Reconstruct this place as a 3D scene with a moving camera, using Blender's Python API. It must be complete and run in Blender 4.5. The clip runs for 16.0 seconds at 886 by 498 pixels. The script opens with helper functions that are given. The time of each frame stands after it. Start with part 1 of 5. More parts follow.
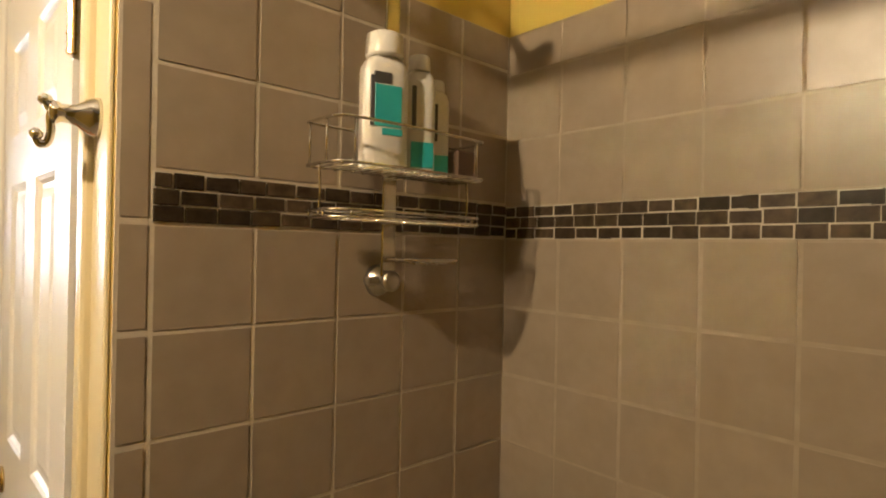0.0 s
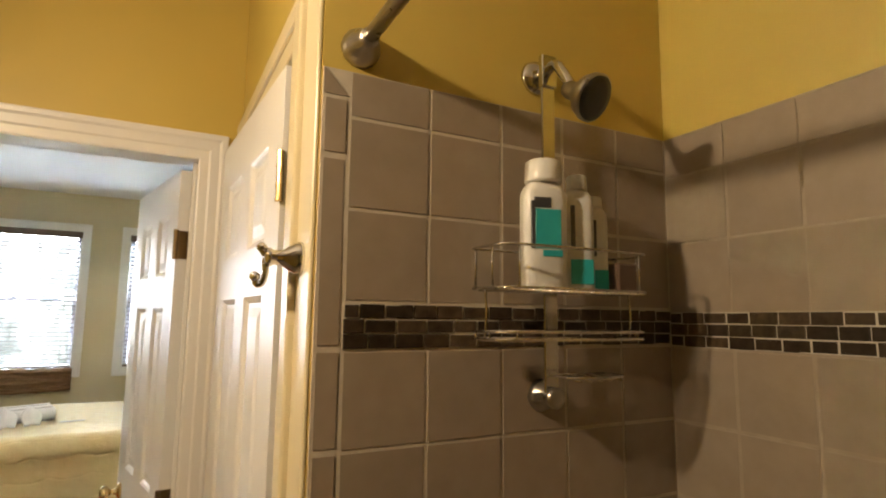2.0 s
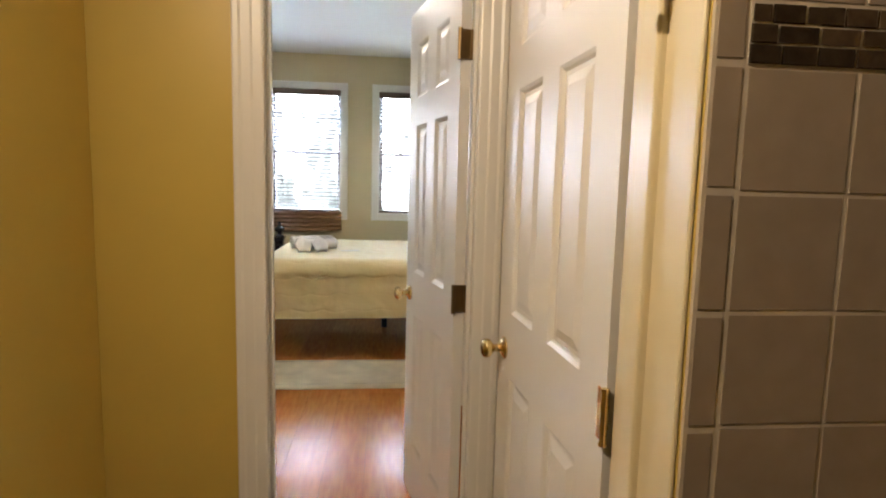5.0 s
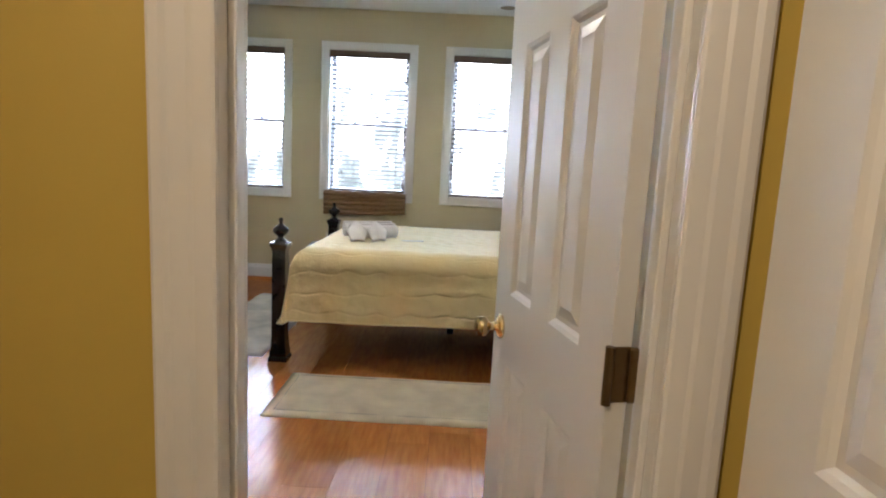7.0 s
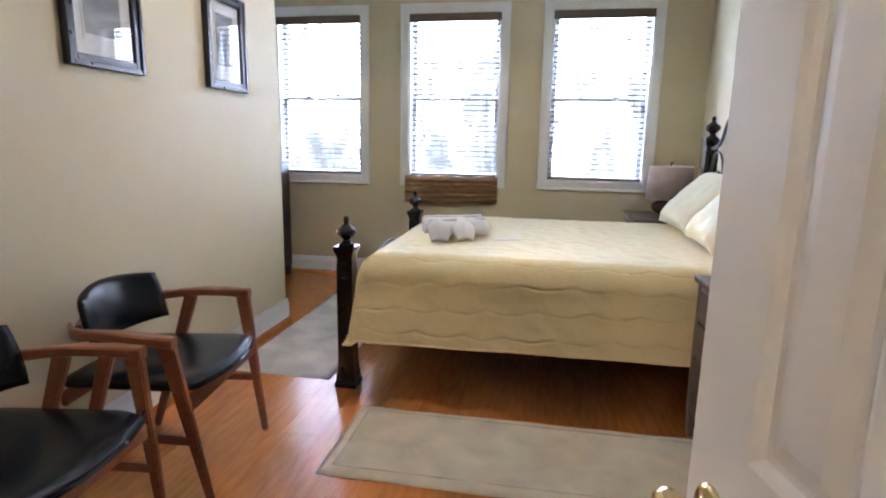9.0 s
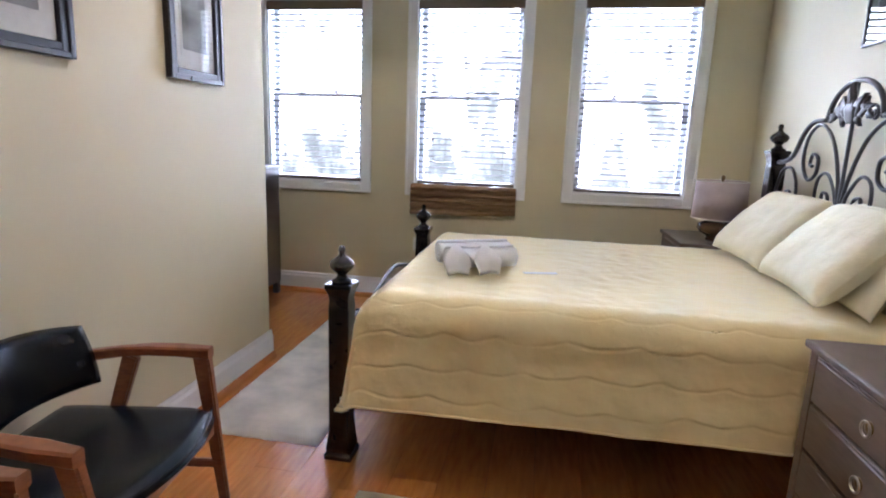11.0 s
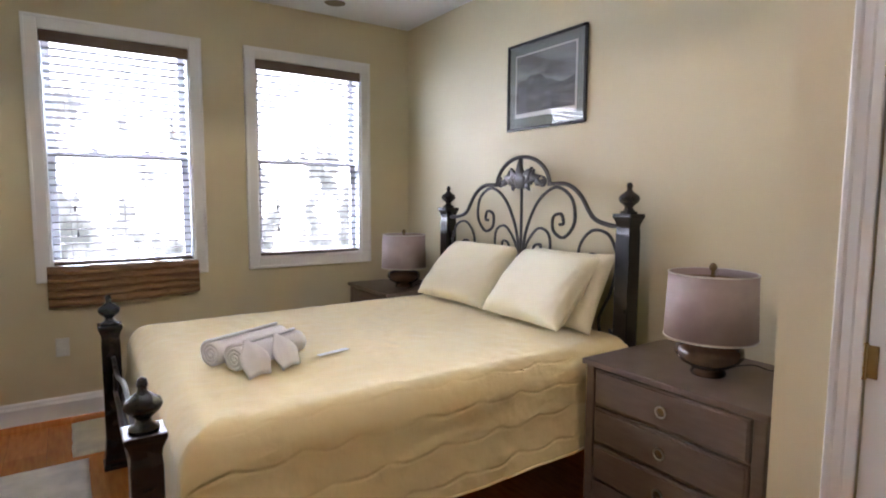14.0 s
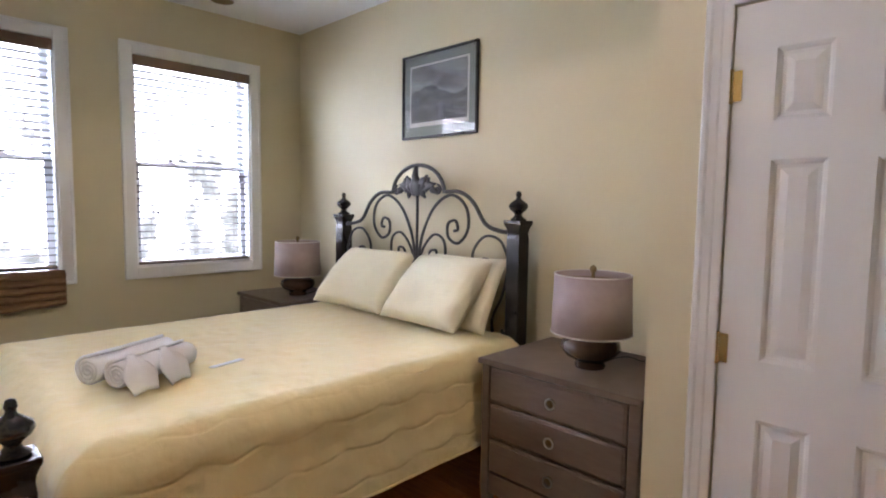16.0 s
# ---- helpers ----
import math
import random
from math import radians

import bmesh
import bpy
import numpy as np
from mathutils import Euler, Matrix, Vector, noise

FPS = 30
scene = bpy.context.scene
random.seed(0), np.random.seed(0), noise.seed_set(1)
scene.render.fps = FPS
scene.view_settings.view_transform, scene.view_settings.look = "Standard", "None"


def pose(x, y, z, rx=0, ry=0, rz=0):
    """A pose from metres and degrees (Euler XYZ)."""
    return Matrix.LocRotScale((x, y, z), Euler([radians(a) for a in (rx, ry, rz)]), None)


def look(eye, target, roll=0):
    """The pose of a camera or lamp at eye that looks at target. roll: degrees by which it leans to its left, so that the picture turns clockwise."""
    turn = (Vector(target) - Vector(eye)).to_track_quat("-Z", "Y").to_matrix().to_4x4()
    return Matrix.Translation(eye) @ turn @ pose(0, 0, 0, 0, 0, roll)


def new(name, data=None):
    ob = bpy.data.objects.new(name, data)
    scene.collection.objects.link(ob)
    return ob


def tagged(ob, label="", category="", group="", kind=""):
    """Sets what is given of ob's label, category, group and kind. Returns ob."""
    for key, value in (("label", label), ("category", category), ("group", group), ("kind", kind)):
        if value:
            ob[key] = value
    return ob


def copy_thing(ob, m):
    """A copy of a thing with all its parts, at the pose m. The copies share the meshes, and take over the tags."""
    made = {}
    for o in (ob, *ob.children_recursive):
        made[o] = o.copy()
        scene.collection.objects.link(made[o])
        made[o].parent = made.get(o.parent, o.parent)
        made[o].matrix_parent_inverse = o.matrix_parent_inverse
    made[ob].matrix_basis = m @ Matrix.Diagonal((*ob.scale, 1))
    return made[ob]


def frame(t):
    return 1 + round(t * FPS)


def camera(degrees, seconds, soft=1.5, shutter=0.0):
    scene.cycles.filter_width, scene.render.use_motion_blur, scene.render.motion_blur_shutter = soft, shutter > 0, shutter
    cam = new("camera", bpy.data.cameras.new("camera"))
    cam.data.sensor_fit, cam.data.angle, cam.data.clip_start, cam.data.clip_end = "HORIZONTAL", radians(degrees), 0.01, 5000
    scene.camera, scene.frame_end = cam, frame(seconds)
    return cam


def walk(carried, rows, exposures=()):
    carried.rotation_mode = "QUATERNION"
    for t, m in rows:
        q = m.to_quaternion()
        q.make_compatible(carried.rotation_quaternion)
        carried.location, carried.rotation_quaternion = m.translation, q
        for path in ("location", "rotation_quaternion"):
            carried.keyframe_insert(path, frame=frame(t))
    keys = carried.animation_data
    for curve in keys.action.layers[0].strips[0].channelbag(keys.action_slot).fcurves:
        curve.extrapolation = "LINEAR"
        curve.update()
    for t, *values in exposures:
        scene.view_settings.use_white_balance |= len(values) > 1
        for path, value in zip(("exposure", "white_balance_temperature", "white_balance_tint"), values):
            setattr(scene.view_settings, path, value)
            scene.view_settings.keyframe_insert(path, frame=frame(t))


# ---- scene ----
cam = camera(77.3, 16.0, 2.0)
PATH = [
    (0, (0.191, 0.116, 1.454), (1.534, 1.599, 1.452), 1.2),
    (0.5, (0.178, 0.108, 1.47), (1.423, 1.672, 1.551), 0.7),
    (1, (0.162, 0.106, 1.5), (1.35, 1.705, 1.674), 0.6),
    (1.5, (0.155, 0.107, 1.517), (1.237, 1.771, 1.764), 0.4),
    (2, (0.14, 0.109, 1.532), (1.057, 1.869, 1.784), 0.6),
    (2.5, (0.101, 0.136, 1.523), (0.827, 1.99, 1.708), 0.6),
    (3, (0.067, 0.16, 1.506), (0.609, 2.083, 1.594), 0.8),
    (3.5, (0.035, 0.194, 1.469), (0.408, 2.159, 1.428), 0.9),
    (4, (0.008, 0.225, 1.425), (0.296, 2.197, 1.258), 1.0),
    (4.2, (0.001, 0.233, 1.402), (0.288, 2.204, 1.219), 1.1),
    (6.3, (-0.079, 0.73, 1.27), (-0.022, 2.71, 0.998), 1.7),
    (6.5, (-0.083, 0.842, 1.279), (-0.024, 2.822, 1.002), 1.7),
    (7, (-0.063, 1.224, 1.268), (-0.086, 3.203, 0.985), 2.9),
    (7.5, (-0.081, 1.569, 1.271), (-0.202, 3.546, 0.989), 2.7),
    (8, (-0.124, 1.813, 1.301), (-0.346, 3.774, 0.98), 1.7),
    (8.5, (-0.127, 1.926, 1.308), (-0.44, 3.869, 0.948), 1.1),
    (9, (-0.135, 1.968, 1.302), (-0.48, 3.901, 0.924), 1.0),
    (9.2, (-0.155, 1.984, 1.295), (-0.505, 3.917, 0.917), 1.0),
    (11.3, (-0.462, 2.656, 1.35), (-0.781, 4.593, 0.966), 2.5),
    (11.5, (-0.585, 2.69, 1.338), (-0.825, 4.64, 0.961), 2.6),
    (12, (-0.849, 2.727, 1.356), (-0.772, 4.686, 0.96), 2.8),
    (12.5, (-1.071, 2.736, 1.378), (-0.658, 4.65, 0.97), 1.2),
    (13, (-1.165, 2.823, 1.402), (-0.467, 4.666, 1.064), 0.6),
    (13.5, (-1.222, 2.883, 1.433), (-0.247, 4.61, 1.179), 0.3),
    (14, (-1.276, 2.904, 1.442), (-0.161, 4.553, 1.252), 0.3),
    (14.5, (-1.31, 2.888, 1.441), (-0.144, 4.506, 1.287), 0.6),
    (15, (-1.327, 2.891, 1.439), (-0.126, 4.484, 1.293), 0.7),
    (15.5, (-1.328, 2.892, 1.429), (-0.058, 4.43, 1.287), 0.9),
    (16, (-1.335, 2.889, 1.437), (0.083, 4.29, 1.278), 0.8),
]
EXPOSURES = [(0, 1.62, 6500, 12), (1.0, 1.36, 6550, 12), (2.0, 1.2, 6500, 13), (4.2, 1.17, 6300, 15), (7, 1.06, 5800, 16), (9, 1.12, 5650, 22), (11.5, 0.98, 5700, 25), (13, 0.86, 6200, 27), (16, 0.80, 6200, 27)]
walk(cam, [(t, look(eye, target, roll)) for t, eye, target, roll in PATH], EXPOSURES)

# ---- world and lights ----
world = bpy.data.worlds.new("sky")
scene.world = world
world.use_nodes = True
wn = world.node_tree
sky = wn.nodes.new("ShaderNodeTexSky")
sky.sky_type, sky.sun_disc = "NISHITA", False
sky.sun_elevation, sky.sun_rotation = radians(40), radians(200)
wn.links.new(sky.outputs[0], wn.nodes["Background"].inputs[0])
wn.nodes["Background"].inputs[1].default_value = 0.12


def lamp(name, kind, at, target, power, color, size=0.2, size_y=0.0):
    d = bpy.data.lights.new(name, kind)
    d.energy, d.color = power, color
    if kind == "AREA":
        d.size = size
        if size_y:
            d.shape, d.size_y = "RECTANGLE", size_y
    elif kind != "SUN":
        d.shadow_soft_size = size
    o = new(name, d)
    o.matrix_world = look(at, target)
    return o


BACKDROP_GLOW = 21.0
lamp("vanity_light", "AREA", (-0.66, 0.61, 2.22), (0.34, 0.84, 1.66), 8.4, (1.0, 0.78, 0.50), 0.07, 0.07)
lamp("sky_light", "AREA", (-0.95, 8.35, 3.75), (-0.95, 4.6, 0.3), 4800.0, (0.58, 0.80, 1.0), 4.0, 1.5)
lamp("recessed_lamp", "SPOT", (-0.77, 4.55, 2.79), (-0.77, 4.55, 0), 25.0, (1.0, 0.87, 0.72), 0.05)
bpy.data.lights["recessed_lamp"].spot_size = radians(150)


# ---- materials ----
def material(name, color, rough=0.6, metal=0.0, color2=None, scale=8.0, bump=0.0, bump_scale=60.0, coat=0.0, spread=0.0, stretch=(1, 1, 1), detail=6.0, spec=0.5):
    m = bpy.data.materials.new(name)
    m.use_nodes = True
    n, l = m.node_tree.nodes, m.node_tree.links
    b = n["Principled BSDF"]
    b.inputs["Roughness"].default_value, b.inputs["Metallic"].default_value = rough, metal
    b.inputs["Coat Weight"].default_value, b.inputs["Coat Roughness"].default_value = coat, 0.08
    b.inputs["Specular IOR Level"].default_value = spec
    geo = n.new("ShaderNodeNewGeometry")
    mp = n.new("ShaderNodeMapping")
    mp.inputs["Scale"].default_value = stretch
    l.new(geo.outputs["Position"], mp.inputs[0])
    no = n.new("ShaderNodeTexNoise")
    no.inputs["Scale"].default_value, no.inputs["Detail"].default_value = scale, detail
    l.new(mp.outputs[0], no.inputs["Vector"])
    ramp = n.new("ShaderNodeValToRGB")
    ramp.color_ramp.elements[0].position, ramp.color_ramp.elements[1].position = 0.3, 0.7
    c2 = color2 or tuple(c * 0.88 for c in color)
    ramp.color_ramp.elements[0].color, ramp.color_ramp.elements[1].color = (*color, 1), (*c2, 1)
    l.new(no.outputs[0], ramp.inputs[0])
    out = ramp.outputs[0]
    if spread:
        info = n.new("ShaderNodeObjectInfo")
        mr = n.new("ShaderNodeMapRange")
        mr.inputs[3].default_value, mr.inputs[4].default_value = 1 - spread, 1 + spread
        l.new(info.outputs["Random"], mr.inputs[0])
        hsv = n.new("ShaderNodeHueSaturation")
        l.new(mr.outputs[0], hsv.inputs["Value"])
        l.new(out, hsv.inputs["Color"])
        out = hsv.outputs[0]
    l.new(out, b.inputs["Base Color"])
    rr = n.new("ShaderNodeMapRange")
    rr.inputs[3].default_value, rr.inputs[4].default_value = rough * 0.93, min(1, rough * 1.07)
    l.new(no.outputs[0], rr.inputs[0])
    l.new(rr.outputs[0], b.inputs["Roughness"])
    if bump:
        fine = n.new("ShaderNodeTexNoise")
        fine.inputs["Scale"].default_value, fine.inputs["Detail"].default_value = bump_scale, 4
        l.new(mp.outputs[0], fine.inputs["Vector"])
        bp = n.new("ShaderNodeBump")
        bp.inputs["Strength"].default_value, bp.inputs["Distance"].default_value = bump, 0.01
        l.new(fine.outputs[0], bp.inputs["Height"])
        l.new(bp.outputs[0], b.inputs["Normal"])
    return m


M_OCHRE = material("ochre_paint", (0.60, 0.45, 0.105), 0.42, color2=(0.57, 0.425, 0.095), scale=3, bump=0.04, bump_scale=180)
M_BEIGE = material("beige_paint", (0.61, 0.53, 0.345), 0.6, color2=(0.595, 0.515, 0.33), scale=2.5, bump=0.04, bump_scale=180)
M_CEIL = material("ceiling_paint", (0.82, 0.82, 0.82), 0.8, color2=(0.80, 0.80, 0.80), scale=3, bump=0.03, bump_scale=150)
M_WHITE = material("white_gloss_paint", (0.80, 0.79, 0.77), 0.34, color2=(0.79, 0.78, 0.76), scale=2, bump=0.006, bump_scale=60)
M_CREAM = material("cream_gloss_trim", (0.72, 0.63, 0.42), 0.30, color2=(0.69, 0.60, 0.39), scale=6, bump=0.015, bump_scale=90)
M_TILE = material("taupe_tile", (0.33, 0.27, 0.205), 0.33, color2=(0.29, 0.235, 0.175), scale=22, bump=0.05, bump_scale=45, spread=0.05)
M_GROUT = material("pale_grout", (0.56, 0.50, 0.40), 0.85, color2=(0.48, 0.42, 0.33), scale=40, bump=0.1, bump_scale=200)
# same pale grout, with the side wall's dimmer joints put into the colour
M_GROUT_DIMMED = material("side_grout", (0.40, 0.335, 0.255), 0.85, color2=(0.34, 0.285, 0.215), scale=40, bump=0.1, bump_scale=200)
M_STONE = material("dark_mosaic_stone", (0.030, 0.019, 0.010), 0.42, color2=(0.072, 0.050, 0.030), scale=45, bump=0.12, bump_scale=120, spread=0.55, spec=0.25)
M_MGROUT = material("mosaic_grout", (0.58, 0.54, 0.45), 0.85, color2=(0.48, 0.44, 0.36), scale=50, bump=0.1, bump_scale=200)
M_CHROME = material("chrome", (0.72, 0.70, 0.66), 0.12, 1.0, scale=30)
M_NICKEL = material("satin_nickel", (0.50, 0.47, 0.42), 0.28, 1.0, scale=30)
M_BRASS = material("polished_brass", (0.78, 0.60, 0.30), 0.20, 1.0, scale=30)
M_OLDBRASS = material("antique_brass", (0.22, 0.15, 0.07), 0.35, 0.9, scale=40)
M_IRON = material("dark_bronze_iron", (0.030, 0.026, 0.026), 0.32, 0.2, color2=(0.05, 0.042, 0.038), scale=25, bump=0.06, bump_scale=90)
M_BLACKWOOD = material("black_lacquered_post", (0.010, 0.009, 0.010), 0.20, color2=(0.018, 0.015, 0.015), scale=18, bump=0.02, bump_scale=70)
M_WOODFLOOR = material("cherry_floor", (0.66, 0.25, 0.062), 0.22, color2=(0.52, 0.172, 0.042), scale=5, bump=0.02, bump_scale=60, spread=0.10, stretch=(9, 1.2, 1), coat=0.25)
M_UNDER = material("floor_gap", (0.10, 0.03, 0.012), 0.7, scale=10)
M_BATHFLOOR = material("bath_floor", (0.36, 0.29, 0.21), 0.4, scale=12)
M_WALNUT = material("walnut_frame", (0.29, 0.098, 0.038), 0.32, color2=(0.19, 0.060, 0.023), scale=10, stretch=(3, 3, 12), bump=0.02, bump_scale=80)
M_VINYL = material("black_vinyl", (0.004, 0.005, 0.007), 0.24, color2=(0.005, 0.006, 0.009), scale=14, bump=0.02, bump_scale=240, spec=0.22)
M_TAUPE = material("taupe_painted_wood", (0.155, 0.108, 0.080), 0.42, color2=(0.125, 0.086, 0.062), scale=9, stretch=(1, 1, 6), bump=0.03, bump_scale=120)
M_DARKDRESS = material("dark_dresser_wood", (0.075, 0.055, 0.042), 0.4, scale=9, stretch=(1, 1, 6))
M_QUILT = None
M_RUG = material("pale_rug", (0.76, 0.67, 0.50), 0.95, color2=(0.61, 0.53, 0.39), scale=7, bump=0.25, bump_scale=130)
M_RUG2 = material("grey_ivory_rug", (0.90, 0.84, 0.77), 0.95, color2=(0.56, 0.53, 0.49), scale=5, bump=0.25, bump_scale=130)
M_RUGEDGE = material("rug_border_grey", (0.46, 0.42, 0.35), 0.95, scale=14, bump=0.5, bump_scale=130)
M_TOWEL = material("white_terry", (0.88, 0.86, 0.86), 0.95, color2=(0.85, 0.83, 0.83), scale=30, bump=0.22, bump_scale=260)
M_SHADE = material("mauve_linen_shade", (0.44, 0.35, 0.335), 0.85, color2=(0.40, 0.315, 0.30), scale=20, bump=0.25, bump_scale=320)
M_SHADEIN = material("shade_lining", (0.70, 0.66, 0.60), 0.85, scale=20)
M_CERAMIC = material("brown_glazed_ceramic", (0.105, 0.058, 0.032), 0.16, color2=(0.065, 0.034, 0.020), scale=14, coat=0.5)
M_BAMBOO = material("woven_bamboo_shade", (0.33, 0.185, 0.085), 0.75, color2=(0.19, 0.105, 0.05), scale=30, stretch=(1, 1, 14), bump=0.5, bump_scale=120)
M_VALANCE = material("brown_valance", (0.15, 0.10, 0.062), 0.6, color2=(0.12, 0.078, 0.05), scale=14, stretch=(1, 1, 8))
M_SLAT = material("taupe_slat", (0.10, 0.082, 0.075), 0.5, color2=(0.085, 0.07, 0.062), scale=14, stretch=(1, 1, 1))
M_SASH = material("grey_vinyl_sash", (0.48, 0.46, 0.46), 0.4, scale=10)
M_BLACKFRAME = material("black_picture_frame", (0.016, 0.015, 0.017), 0.28, scale=20, bump=0.02)
M_MATBOARD = material("grey_green_mat", (0.26, 0.30, 0.28), 0.9, scale=40)
M_WHITEMAT = material("white_mat", (0.75, 0.75, 0.72), 0.9, scale=40)
M_PRINT = material("grey_landscape_print", (0.40, 0.42, 0.42), 0.85, color2=(0.11, 0.115, 0.12), scale=3.5, stretch=(1, 1, 3))
M_PRINTDARK = material("dark_hills_ink", (0.10, 0.105, 0.115), 0.85, color2=(0.22, 0.23, 0.24), scale=9, stretch=(1, 1, 3))
M_BOTTLE = material("white_bottle_plastic", (0.78, 0.76, 0.71), 0.3, scale=20)
M_TEAL = material("teal_label", (0.02, 0.34, 0.36), 0.4, color2=(0.03, 0.42, 0.42), scale=30)
M_DARKLABEL = material("charcoal_label", (0.05, 0.05, 0.055), 0.45, scale=30)
M_SOAP = material("brown_box", (0.11, 0.065, 0.04), 0.5, scale=30)
M_BLACK = material("black_plastic", (0.02, 0.02, 0.02), 0.4, scale=30)
M_PLATE = material("outlet_plastic", (0.72, 0.70, 0.64), 0.4, scale=20)
M_RAIL = material("bed_rail_dark", (0.035, 0.018, 0.012), 0.4, scale=15)


def quilt_material():
    m = material("cream_quilt", (0.90, 0.74, 0.40), 0.9, color2=(0.88, 0.71, 0.37), scale=6, bump=0.0)
    n, l = m.node_tree.nodes, m.node_tree.links
    geo = n.new("ShaderNodeNewGeometry")
    fine = n.new("ShaderNodeTexNoise")
    fine.inputs["Scale"].default_value = 16
    l.new(geo.outputs["Position"], fine.inputs["Vector"])
    tiny = n.new("ShaderNodeTexNoise")
    tiny.inputs["Scale"].default_value = 220
    l.new(geo.outputs["Position"], tiny.inputs["Vector"])
    mix = n.new("ShaderNodeMath")
    mix.operation = "MULTIPLY_ADD"
    mix.inputs[1].default_value = 0.12
    l.new(tiny.outputs[0], mix.inputs[0])
    l.new(fine.outputs[0], mix.inputs[2])
    bp = n.new("ShaderNodeBump")
    bp.inputs["Strength"].default_value, bp.inputs["Distance"].default_value = 0.45, 0.012
    b = n["Principled BSDF"]
    b.inputs["Sheen Weight"].default_value, b.inputs["Sheen Roughness"].default_value = 0.45, 0.35
    l.new(mix.outputs[0], bp.inputs["Height"])
    l.new(bp.outputs[0], n["Principled BSDF"].inputs["Normal"])
    return m


M_QUILT = quilt_material()
M_PILLOW = material("cream_pillowcase", (0.84, 0.77, 0.57), 0.9, color2=(0.82, 0.74, 0.52), scale=5, bump=0.45, bump_scale=22)

M_GLASS = bpy.data.materials.new("window_glass")
M_GLASS.use_nodes = True
gb = M_GLASS.node_tree.nodes["Principled BSDF"]
gb.inputs["Transmission Weight"].default_value, gb.inputs["Roughness"].default_value, gb.inputs["IOR"].default_value = 1.0, 0.0, 1.45

M_PICGLASS = bpy.data.materials.new("picture_glass")
M_PICGLASS.use_nodes = True
pn, pl = M_PICGLASS.node_tree.nodes, M_PICGLASS.node_tree.links
tr, gl, mx, fr = pn.new("ShaderNodeBsdfTransparent"), pn.new("ShaderNodeBsdfGlossy"), pn.new("ShaderNodeMixShader"), pn.new("ShaderNodeLayerWeight")
gl.inputs["Roughness"].default_value = 0.02
fr.inputs[0].default_value = 0.5
p5, pa = pn.new("ShaderNodeMath"), pn.new("ShaderNodeMath")
p5.operation, p5.inputs[1].default_value = "POWER", 4.0
pa.operation, pa.inputs[1].default_value, pa.inputs[2].default_value = "MULTIPLY_ADD", 0.9, 0.05
pl.new(fr.outputs["Facing"], p5.inputs[0]), pl.new(p5.outputs[0], pa.inputs[0])
pl.new(pa.outputs[0], mx.inputs[0]), pl.new(tr.outputs[0], mx.inputs[1]), pl.new(gl.outputs[0], mx.inputs[2])
pl.new(mx.outputs[0], pn["Material Output"].inputs[0])

M_GLOWLENS = bpy.data.materials.new("lit_lens")
M_GLOWLENS.use_nodes = True
M_GLOWLENS.node_tree.nodes["Principled BSDF"].inputs["Emission Color"].default_value = (1, 0.9, 0.75, 1)
M_GLOWLENS.node_tree.nodes["Principled BSDF"].inputs["Emission Strength"].default_value = 4.0

M_OUT = bpy.data.materials.new("bright_garden")
M_OUT.use_nodes = True
on, ol = M_OUT.node_tree.nodes, M_OUT.node_tree.links
on.remove(on["Principled BSDF"])
og, om, on1, oramp, oem = on.new("ShaderNodeNewGeometry"), on.new("ShaderNodeMapping"), on.new("ShaderNodeTexNoise"), on.new("ShaderNodeValToRGB"), on.new("ShaderNodeEmission")
om.inputs["Scale"].default_value = (1.0, 1.0, 0.55)
on1.inputs["Scale"].default_value, on1.inputs["Detail"].default_value, on1.inputs["Roughness"].default_value = 1.9, 7, 0.62
sep, hgt = on.new("ShaderNodeSeparateXYZ"), on.new("ShaderNodeMapRange")
ol.new(og.outputs["Position"], om.inputs[0]), ol.new(om.outputs[0], on1.inputs["Vector"]), ol.new(og.outputs["Position"], sep.inputs[0])
hgt.inputs[1].default_value, hgt.inputs[2].default_value, hgt.inputs[3].default_value, hgt.inputs[4].default_value = 0.2, 3.4, -0.035, 0.16
ol.new(sep.outputs[2], hgt.inputs[0])
oadd = on.new("ShaderNodeMath")
ol.new(on1.outputs[0], oadd.inputs[0]), ol.new(hgt.outputs[0], oadd.inputs[1]), ol.new(oadd.outputs[0], oramp.inputs[0])
oramp.color_ramp.elements[0].position, oramp.color_ramp.elements[0].color = 0.38, (0.0165, 0.0190, 0.0175, 1)
oramp.color_ramp.elements[1].position, oramp.color_ramp.elements[1].color = 0.62, (0.86, 0.94, 1.0, 1)
e2 = oramp.color_ramp.elements.new(0.51)
e2.color = (0.040, 0.044, 0.042, 1)
ol.new(oramp.outputs[0], oem.inputs[0])
oem.inputs[1].default_value = BACKDROP_GLOW
ol.new(oem.outputs[0], on["Material Output"].inputs[0])


# ---- builders ----
def link_mesh(name, bm, mat, parent=None, label="", smooth=False):
    me = bpy.data.meshes.new(name)
    bmesh.ops.recalc_face_normals(bm, faces=bm.faces)
    bm.to_mesh(me)
    bm.free()
    me.materials.append(mat)
    if smooth:
        for p in me.polygons:
            p.use_smooth = True
    o = new(name, me)
    if parent:
        o.parent = parent
    if label:
        o["label"] = label
    return o


def part(name, bm, mat, parent, label="", smooth=False):
    return link_mesh(name, bm, mat, parent, label, smooth)


def thing(name, label, category, at=(0, 0, 0), rz=0.0, group="", kind=""):
    o = new(name)
    o.matrix_basis = pose(*at, 0, 0, rz)
    return tagged(o, label, category, group, kind)


